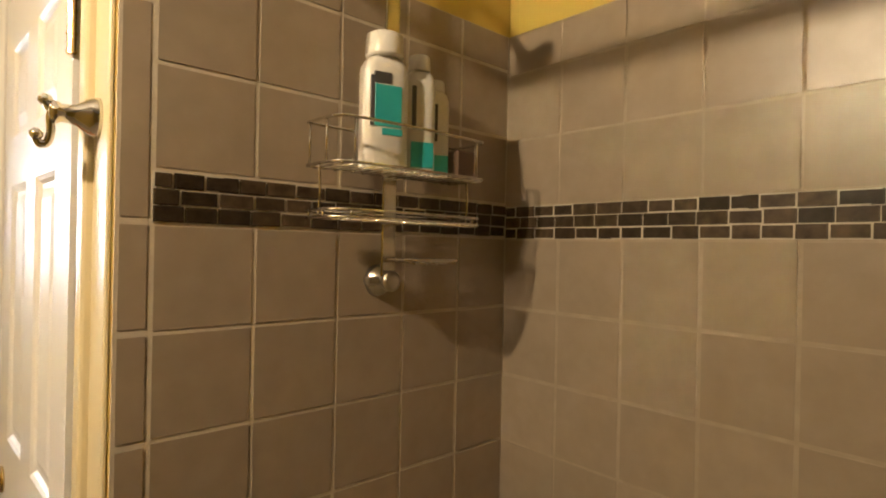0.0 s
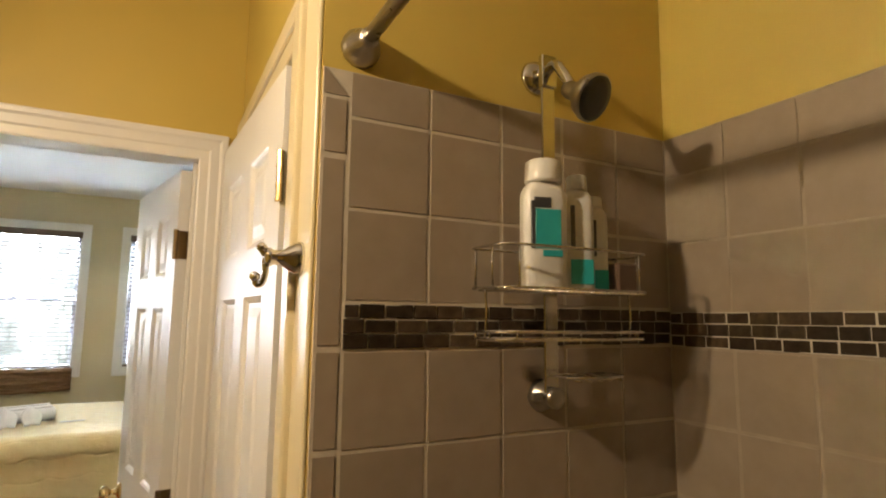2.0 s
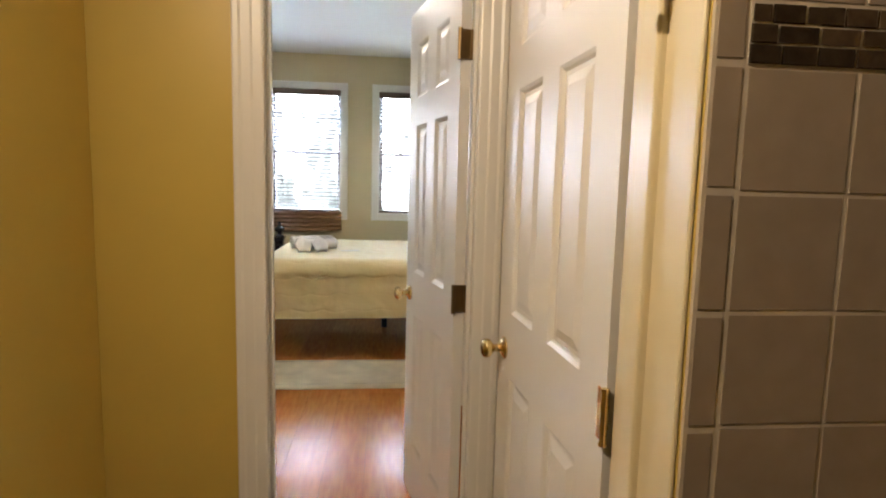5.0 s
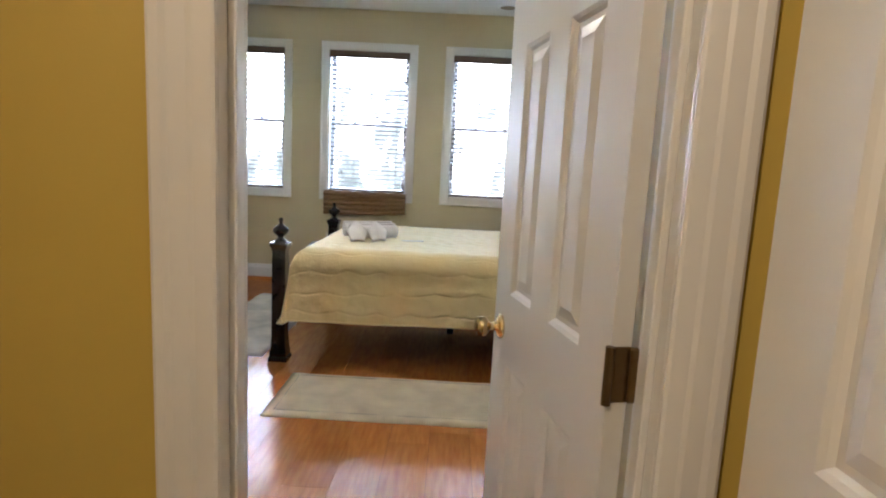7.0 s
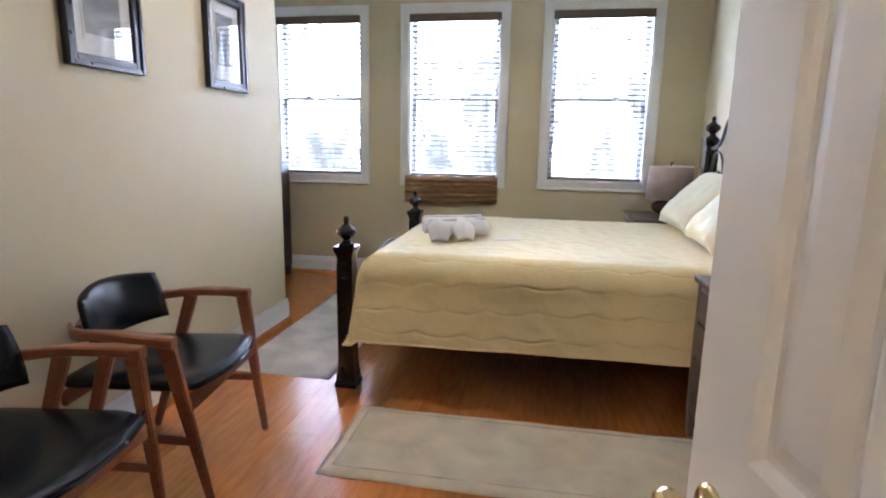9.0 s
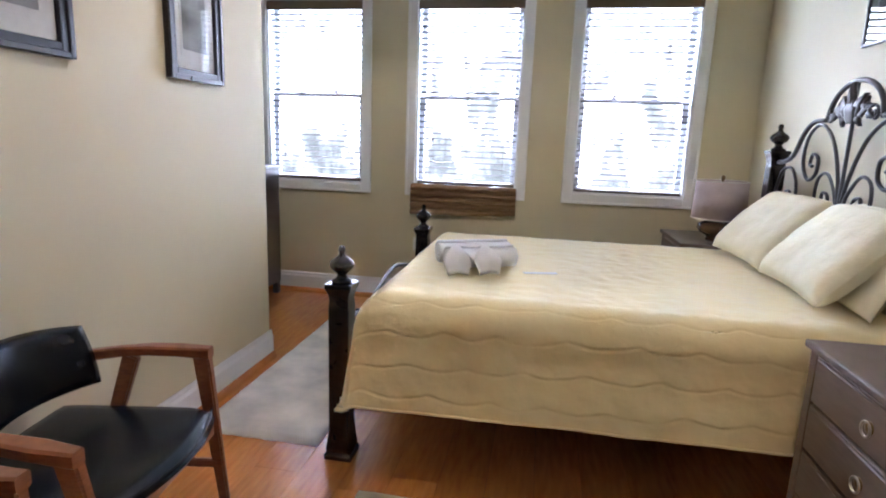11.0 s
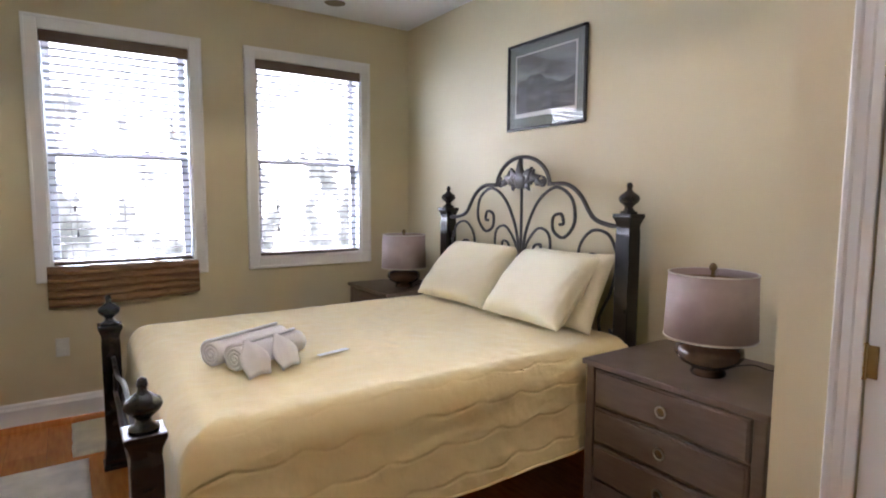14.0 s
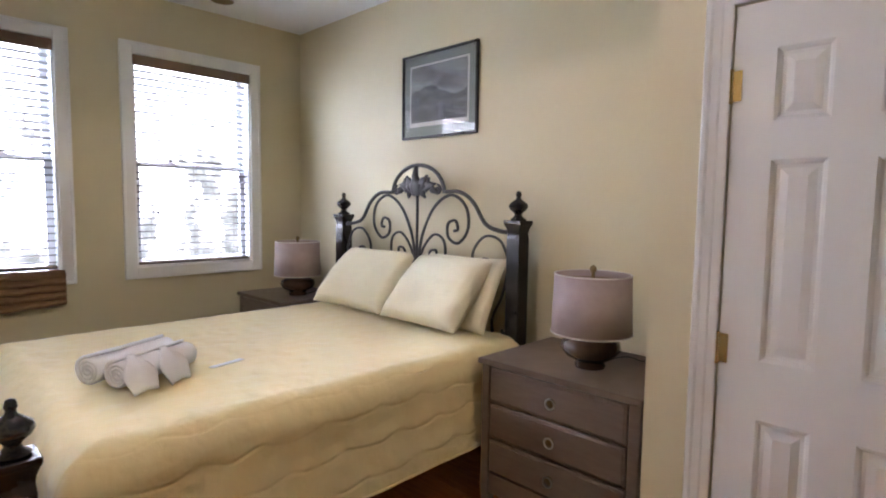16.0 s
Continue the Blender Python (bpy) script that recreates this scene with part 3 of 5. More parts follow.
def slat_mesh(x0, x1):
    bm = bmesh.new()
    prof = [(-0.024, -0.0015), (-0.012, 0.0012), (0.0, 0.002), (0.012, 0.0012), (0.024, -0.0015)]
    top = [[bm.verts.new((x, y, z + 0.0018)) for y, z in prof] for x in (x0, x1)]
    bot = [[bm.verts.new((x, y, z - 0.0018)) for y, z in prof] for x in (x0, x1)]
    for i in range(4):
        bm.faces.new((top[0][i], top[0][i + 1], top[1][i + 1], top[1][i]))
        bm.faces.new((bot[0][i + 1], bot[0][i], bot[1][i], bot[1][i + 1]))
    for r0, r1 in ((top[0], bot[0]), (top[1], bot[1])):
        bm.faces.new([*r0, *r1[::-1]])
    for k in (0, 4):
        bm.faces.new((top[0][k], top[1][k], bot[1][k], bot[0][k]))
    return bm


def blind(a, b, lo, hi, bottom, label):
    t = thing("window_blind", label, "blind", group="window blinds")
    part("valance", boxes(((a + 0.004, WIN_Y - 0.012, hi - 0.072), (b - 0.004, WIN_Y + 0.004, hi - 0.004)), bevel=0.003), M_VALANCE, t, "brown wooden valance")
    part("headrail", boxes(((a + 0.014, WIN_Y + 0.006, hi - 0.056), (b - 0.014, WIN_Y + 0.056, hi - 0.014))), M_SLAT, t)
    z = hi - 0.10
    first = None
    y = WIN_Y + 0.032
    while z > bottom + 0.035:
        if first is None:
            first = part("slat", slat_mesh(a + 0.016, b - 0.016), M_SLAT, t)
            s = first
        else:
            s = first.copy()
            scene.collection.objects.link(s)
        s.matrix_basis = pose(0, y, z, -9)
        z -= 0.0455
    part("bottom_rail", boxes(((a + 0.016, y - 0.024, bottom), (b - 0.016, y + 0.024, bottom + 0.020)), bevel=0.003), M_VALANCE, t, "brown wooden bottom rail")
    for k, fx in enumerate((0.14, 0.5, 0.86)):
        bm = bmesh.new()
        x = a + fx * (b - a)
        for yy in (y - 0.026, y + 0.026):
            tube(bm, [(x, yy, bottom + 0.01), (x, yy, hi - 0.06)], 0.0011, 5)
        part("ladder_cord", bm, M_SLAT, t)
    for fx, zz in ((0.17, 1.36), (0.18, 1.20)):
        x = a + fx * (b - a)
        bm = bmesh.new()
        tube(bm, [(x, WIN_Y - 0.006, zz), (x, WIN_Y - 0.006, hi - 0.08)], 0.0009, 5)
        part("pull_cord", bm, M_SLAT, t)
        part("tassel", lathe([(0.003, 0.012), (0.006, 0.0), (0.007, -0.02), (0.004, -0.026)], 8, (x, WIN_Y - 0.006, zz)), M_BLACK, t, "small dark cord tassel")
    return t


def bamboo_shade(a, b):
    """The hanging woven stack below the sill, folded in pleats."""
    t = thing("bamboo_shade", "brown woven bamboo shade gathered below the window sill", "shade")
    n = 5
    for k in range(n):
        bm = bmesh.new()
        z1 = 1.000 - k * 0.042
        z0 = z1 - 0.056
        y = WIN_Y - 0.032
        prof = [(y, z1), (y - 0.016, z1 - 0.006), (y - 0.040, z1 - 0.030), (y - 0.036, z1 - 0.042), (y - 0.006, z0), (y - 0.002, z1 - 0.02)]
        nx = 14
        rings = []
        for i in range(nx + 1):
            x = a - 0.022 + (b - a + 0.032) * i / nx
            sag = -0.012 * math.sin(math.pi * i / nx) * k / n + 0.004 * math.sin(i * 2.1 + k) - 0.03 * (1 - i / nx) * (k / n)
            rings.append([bm.verts.new((x, yy, zz + sag)) for yy, zz in prof])
        for r0, r1 in zip(rings, rings[1:]):
            for i in range(len(prof)):
                bm.faces.new((r0[i], r0[(i + 1) % len(prof)], r1[(i + 1) % len(prof)], r1[i]))
        bm.faces.new(rings[0]), bm.faces.new(rings[-1][::-1])
        part("pleat", bm, M_BAMBOO, t)
    return t


for i, (x0, x1) in enumerate(WINDOWS):
    a, b, lo, hi = window(i + 1, x0, x1)
    blind(a, b, lo, hi, lo + 0.014 if i != 1 else lo + 0.02, "taupe horizontal slat blind with open slats and brown valance")
    if i == 1:
        bamboo_shade(a, b)

backdrop = structure("backdrop", box((-22, 15.0, -5), (20, 15.1, 14)), M_OUT, "bright overexposed garden and sky", "backdrop")
structure("ground", box((-60, 7.4, -3.2), (60, 70, -3.0)), material("lawn", (0.06, 0.09, 0.03), 0.9, scale=3), "pale lawn outside", "ground")

# ---- bed ----
BED_TOP = 0.745


def turned_finial(z, s=1.0):
    return [(0.040 * s, z), (0.042 * s, z + 0.008), (0.026 * s, z + 0.018), (0.019 * s, z + 0.030), (0.024 * s, z + 0.040), (0.044 * s, z + 0.056), (0.052 * s, z + 0.072), (0.047 * s, z + 0.088),
            (0.026 * s, z + 0.104), (0.014 * s, z + 0.114), (0.012 * s, z + 0.124), (0.016 * s, z + 0.132), (0.012 * s, z + 0.150), (0.004 * s, z + 0.154)]


bed = thing("bed", "dark iron and black wood bed with scrolled headboard", "bed")
POSTS = [(-1.125, 4.662, 0.768), (-1.125, 6.232, 0.768), (1.020, 4.662, 1.360), (1.020, 6.232, 1.360)]
for x, y, h in POSTS:
    w = 0.043
    prof = [(0.060, 0.0), (0.060, 0.022), (0.052, 0.034), (0.054, 0.050), (0.048, 0.085), (w, 0.16), (w, h - 0.10), (w - 0.003, h - 0.07), (w, h - 0.05), (0.050, h - 0.030), (0.056, h - 0.018), (0.056, h)]
    bm = square_lathe(prof)
    bmesh.ops.translate(bm, vec=(x, y, 0), verts=bm.verts)
    p = part("post", bm, M_BLACKWOOD, bed, "black lacquered square post")
    part("finial", lathe(turned_finial(h, 1.0), 24, (x, y, 0)), M_BLACKWOOD, p, "turned urn finial", True)
for y in (4.70, 6.19):
    part("side_rail", box((-1.09, y - 0.012, 0.27), (0.99, y + 0.012, 0.40), 0.003), M_RAIL, bed)
for x in (-1.10, 0.99):
    part("end_rail", box((x - 0.014, 4.70, 0.27), (x + 0.014, 6.19, 0.36), 0.003), M_RAIL, bed)
part("box_spring", box((-1.03, 4.72, 0.33), (0.96, 6.17, 0.50), 0.02, 2), M_RAIL, bed)
part("centre_leg", box((-0.05, 5.42, 0.0), (0.0, 5.47, 0.34), 0.004), M_RAIL, bed)


def spiral(cy, cz, r0, r1, a0, turns, n=26):
    """A scroll in the headboard plane, from radius r0 at angle a0 inwards to r1."""
    out = []
    for i in range(n + 1):
        t = i / n
        a = a0 + turns * 2 * math.pi * t
        r = r0 + (r1 - r0) * t ** 0.8
        out.append((cy + r * math.cos(a), cz + r * math.sin(a)))
    return out


def iron(name, yz, r, x=1.020, label=""):
    bm = bmesh.new()
    tube(bm, [(x, y, z) for y, z in yz], r, 8)
    return part(name, bm, M_IRON, bed, label, True)


CY = 5.447
for s in (-1, 1):
    # outer shoulder from post to the central arch
    pts = smooth_line([(CY + s * 0.745, 1.295, 0), (CY + s * 0.66, 1.30, 0), (CY + s * 0.56, 1.335, 0), (CY + s * 0.47, 1.45, 0), (CY + s * 0.37, 1.51, 0), (CY + s * 0.24, 1.515, 0)], 7)
    iron("shoulder_rail", [(p.x, p.y) for p in pts], 0.0125)
    # large hoop inside the shoulder, from the central stem up and round to a scroll
    pts = smooth_line([(CY + s * 0.012, 1.08, 0), (CY + s * 0.05, 1.25, 0), (CY + s * 0.15, 1.42, 0), (CY + s * 0.29, 1.495, 0), (CY + s * 0.41, 1.43, 0), (CY + s * 0.43, 1.30, 0), (CY + s * 0.355, 1.215, 0), (CY + s * 0.275, 1.245, 0),
                       (CY + s * 0.27, 1.325, 0), (CY + s * 0.33, 1.345, 0), (CY + s * 0.35, 1.295, 0), (CY + s * 0.32, 1.285, 0)], 7)
    iron("scroll", [(p.x, p.y) for p in pts], 0.0095)
    pts = smooth_line([(CY + s * 0.018, 1.06, 0), (CY + s * 0.06, 1.17, 0), (CY + s * 0.15, 1.255, 0), (CY + s * 0.235, 1.225, 0), (CY + s * 0.245, 1.12, 0), (CY + s * 0.18, 1.06, 0), (CY + s * 0.115, 1.09, 0), (CY + s * 0.12, 1.15, 0),
                       (CY + s * 0.17, 1.16, 0), (CY + s * 0.175, 1.115, 0)], 7)
    iron("scroll", [(p.x, p.y) for p in pts], 0.0085)
    pts = smooth_line([(CY + s * 0.735, 1.13, 0), (CY + s * 0.67, 1.245, 0), (CY + s * 0.56, 1.265, 0), (CY + s * 0.475, 1.18, 0), (CY + s * 0.475, 1.07, 0), (CY + s * 0.54, 1.02, 0), (CY + s * 0.605, 1.06, 0), (CY + s * 0.595, 1.13, 0),
                       (CY + s * 0.54, 1.135, 0), (CY + s * 0.54, 1.09, 0)], 7)
    iron("scroll", [(p.x, p.y) for p in pts], 0.0085)
    pts = smooth_line([(CY + s * 0.735, 1.14, 0), (CY + s * 0.69, 0.95, 0), (CY + s * 0.62, 0.80, 0), (CY + s * 0.66, 0.66, 0), (CY + s * 0.72, 0.70, 0), (CY + s * 0.69, 0.76, 0)], 7)
    iron("scroll", [(p.x, p.y) for p in pts], 0.0085)
arch = [(CY + 0.235 * math.cos(a), 1.505 + 0.175 * math.sin(a)) for a in np.linspace(0, math.pi, 25)]
iron("crown_arch", arch, 0.0125)
iron("stem", [(CY, 0.45), (CY, 1.50)], 0.0095)
part("stem_collar", lathe([(0.014, -0.035), (0.030, -0.025), (0.022, -0.008), (0.030, 0.010), (0.022, 0.030), (0.012, 0.045)], 14, (1.02, CY, 1.06)), M_IRON, bed, "", True)
iron("lower_rail", [(4.70, 0.62), (6.19, 0.62)], 0.0125)


def cast_leaf(name, y, z, ang, ln, wd, lift=0.0):
    """A lobed acanthus leaf in relief: root at (y, z), leaning ang degrees from upright."""
    bm = bmesh.new()
    a, n, rows = radians(ang), 12, []
    for i in range(n + 1):
        t = i / n
        half = wd * (0.30 + 0.70 * math.sin(math.pi * min(1.0, 0.10 + 0.88 * t)) ** 0.8) * (0.80 + 0.20 * abs(math.sin(3.5 * math.pi * t))) * (1 - 0.72 * t ** 2)
        cy, cz = y + ln * t * math.sin(a), z + ln * t * math.cos(a)
        x = 1.014 - lift - 0.012 * math.sin(math.pi * t)
        rows.append([bm.verts.new((x + dx, cy + math.cos(a) * half * k, cz - math.sin(a) * half * k)) for k, dx in ((-1, 0.004), (-0.45, -0.006), (0, -0.001), (0.45, -0.006), (1, 0.004))]
                    + [bm.verts.new((1.026, cy, cz))])
    for r0, r1 in zip(rows, rows[1:]):
        for p in range(6):
            q = (p + 1) % 6
            bm.faces.new((r0[p], r0[q], r1[q], r1[p]))
    bm.faces.new(rows[-1]), bm.faces.new(rows[0][::-1])
    return part(name, bm, M_IRON, bed, "cast acanthus leaf", True)


cast_leaf("crest_bud", CY, 1.560, 0, 0.112, 0.034, 0.012)
cast_leaf("crest_leaf", CY, 1.488, 0, 0.150, 0.074, 0.006)
for sg in (-1, 1):
    cast_leaf("crest_leaf", CY + sg * 0.020, 1.515, sg * 36, 0.125, 0.050, 0.004)
    cast_leaf("crest_leaf", CY + sg * 0.030, 1.535, sg * 78, 0.140, 0.046)
    cast_leaf("crest_leaf", CY + sg * 0.100, 1.530, sg * 6, 0.075, 0.026)
    cast_leaf("crest_leaf", CY + sg * 0.050, 1.530, sg * 155, 0.060, 0.032)
    cast_leaf("crest_leaf", CY + sg * 0.115, 1.545, sg * 118, 0.085, 0.030)
for s in (-1, 1):
    bm = bmesh.new()
    tube(bm, [(1.012, y, z) for y, z in spiral(CY + s * 0.185, 1.525, 0.032, 0.006, math.pi / 2, -s * 1.4)], 0.008, 7)
    part("crown_scroll", bm, M_IRON, bed, "", True)
# low iron footboard
for k, pts in enumerate((((4.71, 0.60), (5.0, 0.58), (5.447, 0.66), (5.90, 0.58), (6.18, 0.60)), ((4.71, 0.42), (5.447, 0.42), (6.18, 0.42)))):
    iron("foot_rail", [(p.x, p.y) for p in smooth_line([(*q, 0) for q in pts], 6)], 0.011, -1.118)
for s in (-1, 1):
    iron("foot_scroll", spiral(CY + s * 0.60, 0.52, 0.075, 0.018, math.pi / 2, s * 1.4), 0.009, -1.122)


def smoothstep(t):
    t = max(0, min(1, t))
    return t * t * (3 - 2 * t)


def quilt():
    """A draped coverlet: flat top, rounded shoulders, hanging sides with soft folds and quilted ripples."""
    cy, half, r, drop = 5.447, 0.870, 0.12, 0.440
    xf, xh = -1.045, 0.985

    def fold(s, lim):
        """Offset outwards and drop for a cloth length s past the start of the shoulder."""
        if s <= 0:
            return 0.0, 0.0
        if s < r * math.pi / 2:
            a = s / r
            return r * math.sin(a), r * (1 - math.cos(a))
        d = s - r * math.pi / 2
        return r + 0.045 * smoothstep(d / 0.4), r + d

    bm = bmesh.new()
    side = drop + r * (math.pi / 2 - 1)
    ny, nx = 520, 260
    Sy = np.linspace(-(half - r + side), half - r + side, ny)
    Sx = np.linspace(-side, xh - xf - r, nx)
    grid = []
    for sx in Sx:
        row = []
        ox, dx = fold(-sx, drop)
        x = xf + r + (sx if sx > 0 else -ox)
        for sy in Sy:
            a = abs(sy) - (half - r)
            oy, dy = fold(a, drop)
            sg = 1 if sy > 0 else -1
            y = cy + (sy if a <= 0 else sg * (half - r + oy))
            d = max(dx, dy) if min(dx, dy) < 0.02 else math.hypot(dx, dy) if math.hypot(dx, dy) < drop else max(drop * 0.98, max(dx, dy))
            corner = smoothstep(min(dx, dy) / 0.3)
            z = BED_TOP - d - 0.02 * corner
            hang = smoothstep(dy / 0.35)
            y += sg * hang * (0.007 * math.sin(x * 5.3 + 0.6) + 0.003 * math.sin(x * 13.1 + 1.0) + 0.020 * corner)
            x2 = x + (-0.012 * math.sin(y * 6.0) * smoothstep(dx / 0.3))
            # quilted ridges that wander along the bed
            row_no = math.floor(sy / 0.118 + 0.5)
            sc = abs(math.sin(math.pi * (x + 0.09 * row_no + 0.02 * math.sin(x * 7 + row_no)) / 0.235))
            wig = 0.020 * sc + 0.012 * math.sin(x * 2.1 + row_no) + 0.008 * noise.noise((x * 11, sy * 9, 0))
            ph = (sy + wig) / 0.118
            groove = math.exp(-((ph - round(ph)) / 0.038) ** 2) * (0.45 + 0.55 * noise.noise((x * 5, round(ph) * 3.1, 2.0)) ** 2 * 4)
            groove = min(groove, 1.0)
            puff = 0.004 * noise.noise((x * 14, sy * 14, 5)) - (0.0014 + 0.0036 * smoothstep((a + 0.05) / 0.15)) * groove
            if a <= r * 0.8 and dx < 0.03:
                z += puff
            else:
                y += sg * puff
                if dx > 0.03:
                    x2 -= puff
            z += 0.004 * noise.noise((x * 2.5, sy * 2.5, 1)) + (0.006 * math.sin(x * 3.1 + 0.5) * hang)
            row.append(bm.verts.new((x2, y, z)))
        grid.append(row)
    for i in range(nx - 1):
        for j in range(ny - 1):
            bm.faces.new((grid[i][j], grid[i + 1][j], grid[i + 1][j + 1], grid[i][j + 1]))
    bmesh.ops.recalc_face_normals(bm, faces=bm.faces)
    edge = [v.co.copy() for v in grid[-1][:1]] + [r[0].co.copy() for r in grid[::-1]] + [v.co.copy() for v in grid[0]] + [r[-1].co.copy() for r in grid]
    cover = thing("quilt", "cream yellow quilted bedspread with wavy stitched ridges over the bed", "bedspread")
    o = part("cover", bm, M_QUILT, cover, "", True)
    bm = bmesh.new()
    tube(bm, edge[1::3], 0.0052, 7)
    part("hem", bm, M_QUILT, cover, "rolled cream hem", True)
    sol = o.modifiers.new("thick", "SOLIDIFY")
    sol.thickness, sol.offset = 0.014, -1
    return cover


quilt()


def pillow(name, m, w, h, t, label, flange=True):
    bm = bmesh.new()
    n = 30
    top, bot = [], []
    for i in range(n + 1):
        u = 2 * i / n - 1
        tr, br = [], []
        for j in range(n + 1):
            v = 2 * j / n - 1
            pin = 1 - 0.06 * (1 - abs(u) ** 2) * abs(v) ** 4
            pin2 = 1 - 0.04 * (1 - abs(v) ** 2) * abs(u) ** 4
            x, y = u * w / 2 * pin2, v * h / 2 * pin
            th = t / 2 * (max(0, (1 - abs(u) ** 4)) * max(0, (1 - abs(v) ** 4))) ** 0.5
            wr = 0.010 * noise.noise((x * 6, y * 6, w)) + 0.005 * noise.noise((x * 15, y * 15, h))
            tr.append(bm.verts.new((x, y, th + wr * min(1, th / 0.02) + 0.002)))
            br.append(bm.verts.new((x, y, -th - 0.002)))
        top.append(tr), bot.append(br)
    for i in range(n):
        for j in range(n):
            bm.faces.new((top[i][j], top[i + 1][j], top[i + 1][j + 1], top[i][j + 1]))
            bm.faces.new((bot[i][j], bot[i][j + 1], bot[i + 1][j + 1], bot[i + 1][j]))
    edge = [(i, 0) for i in range(n)] + [(n, j) for j in range(n)] + [(i, n) for i in range(n, 0, -1)] + [(0, j) for j in range(n, 0, -1)]
    for (a, b), (c, d) in zip(edge, edge[1:] + edge[:1]):
        bm.faces.new((top[a][b], top[c][d], bot[c][d], bot[a][b]))
    o = link_mesh(name, bm, M_PILLOW, None, "", True)
    o.matrix_basis = m
    return tagged(o, label, "pillow", "pillows on the bed")


# leaning pillows: long side along the bed's width, back edge raised against the headboard
for y0, x0, tilt, turn, pwid in ((5.115, 0.862, 47, -92, 0.62), (5.795, 0.868, 46, -88, 0.67)):
    pillow("pillow", pose(x0, y0, BED_TOP + 0.205, 0, 0, turn) @ pose(0, 0, 0, tilt), pwid, 0.47, 0.17, "cream pillow leaning against the iron headboard")
pillow("pillow", pose(0.950, 5.065, BED_TOP + 0.205, 0, 0, -90) @ pose(0, 0, 0, 64), 0.64, 0.44, 0.10, "white pillow standing behind the front pillow")


def towel(name, at, rz, length, r, label):
    """A rolled towel lying along its own x axis, with a spiral at the end."""
    bm = bmesh.new()
    n, turns = 64, 3.2
    pts = []
    for i in range(n + 1):
        t = i / n
        a = turns * 2 * math.pi * t
        rr = r * (0.16 + 0.84 * t)
        pts.append((rr * math.cos(a), rr * math.sin(a) * 0.92))
    nl = 14
    rows = []
    for k in range(nl + 1):
        x = length * (k / nl - 0.5)
        rows.append([bm.verts.new((x + 0.006 * noise.noise((i * 0.3, 0, r)), p[0] * (1 + 0.05 * noise.noise((k * 0.5, i * 0.1, r))), p[1] * (1 + 0.05 * noise.noise((k * 0.5, i * 0.1, 7))))) for i, p in enumerate(pts)])
    for r0, r1 in zip(rows, rows[1:]):
        for i in range(n):
            bm.faces.new((r0[i], r0[i + 1], r1[i + 1], r1[i]))
    o = link_mesh(name, bm, M_TOWEL, None, "", True)
    o.matrix_basis = pose(*at, 0, 0, rz)
    sol = o.modifiers.new("thick", "SOLIDIFY")
    sol.thickness, sol.offset = 0.012, -1
    return tagged(o, label, "towel", "rolled towels on the bed")


towel("bath_towel", (-0.665, 5.300, BED_TOP + 0.064), 26, 0.37, 0.064, "rolled white bath towel lying on the quilt")
towel("bath_towel", (-0.615, 5.178, BED_TOP + 0.062), 26, 0.34, 0.062, "rolled white bath towel lying on the quilt")


def washcloth(at, rz, label):
    """A folded cloth draped over the rolls so that a pointed flap hangs in front."""
    bm = bmesh.new()
    n = 10
    grid = []
    for i in range(n + 1):
        u = i / n - 0.5
        row = []
        for j in range(n + 1):
            v = j / n
            wdt = 0.022 + 0.105 * smoothstep(v * 1.5) - 0.035 * max(0.0, v - 0.7) / 0.3
            yy = 0.02 - 0.095 * v - 0.020 * math.sin(math.pi * v) * (1 - abs(2 * u))
            zz = 0.066 - 0.118 * v ** 1.5 - 0.008 * abs(2 * u) * v
            row.append(bm.verts.new((u * wdt * 1.05, yy, zz + 0.004 * noise.noise((u * 9, v * 9, rz)))))
        grid.append(row)
    for i in range(n):
        for j in range(n):
            bm.faces.new((grid[i][j], grid[i + 1][j], grid[i + 1][j + 1], grid[i][j + 1]))
    o = link_mesh("washcloth", bm, M_TOWEL, None, "", True)
    o.matrix_basis = pose(*at, 0, 0, rz)
    sol = o.modifiers.new("thick", "SOLIDIFY")
    sol.thickness = 0.010
    return tagged(o, label, "washcloth", "washcloths on the rolled towels")


washcloth((-0.722, 5.068, BED_TOP + 0.068), 22, "folded white washcloth draped over the rolled towels")
washcloth((-0.592, 5.118, BED_TOP + 0.068), 30, "folded white washcloth draped over the rolled towels")
card = tagged(link_mesh("folded_card", box((-0.08, -0.014, 0), (0.08, 0.014, 0.003), 0.001), M_TOWEL), "slim white paper strip lying on the quilt", "card")
card.matrix_basis = pose(-0.33, 5.17, BED_TOP + 0.004, 0, 0, 14)


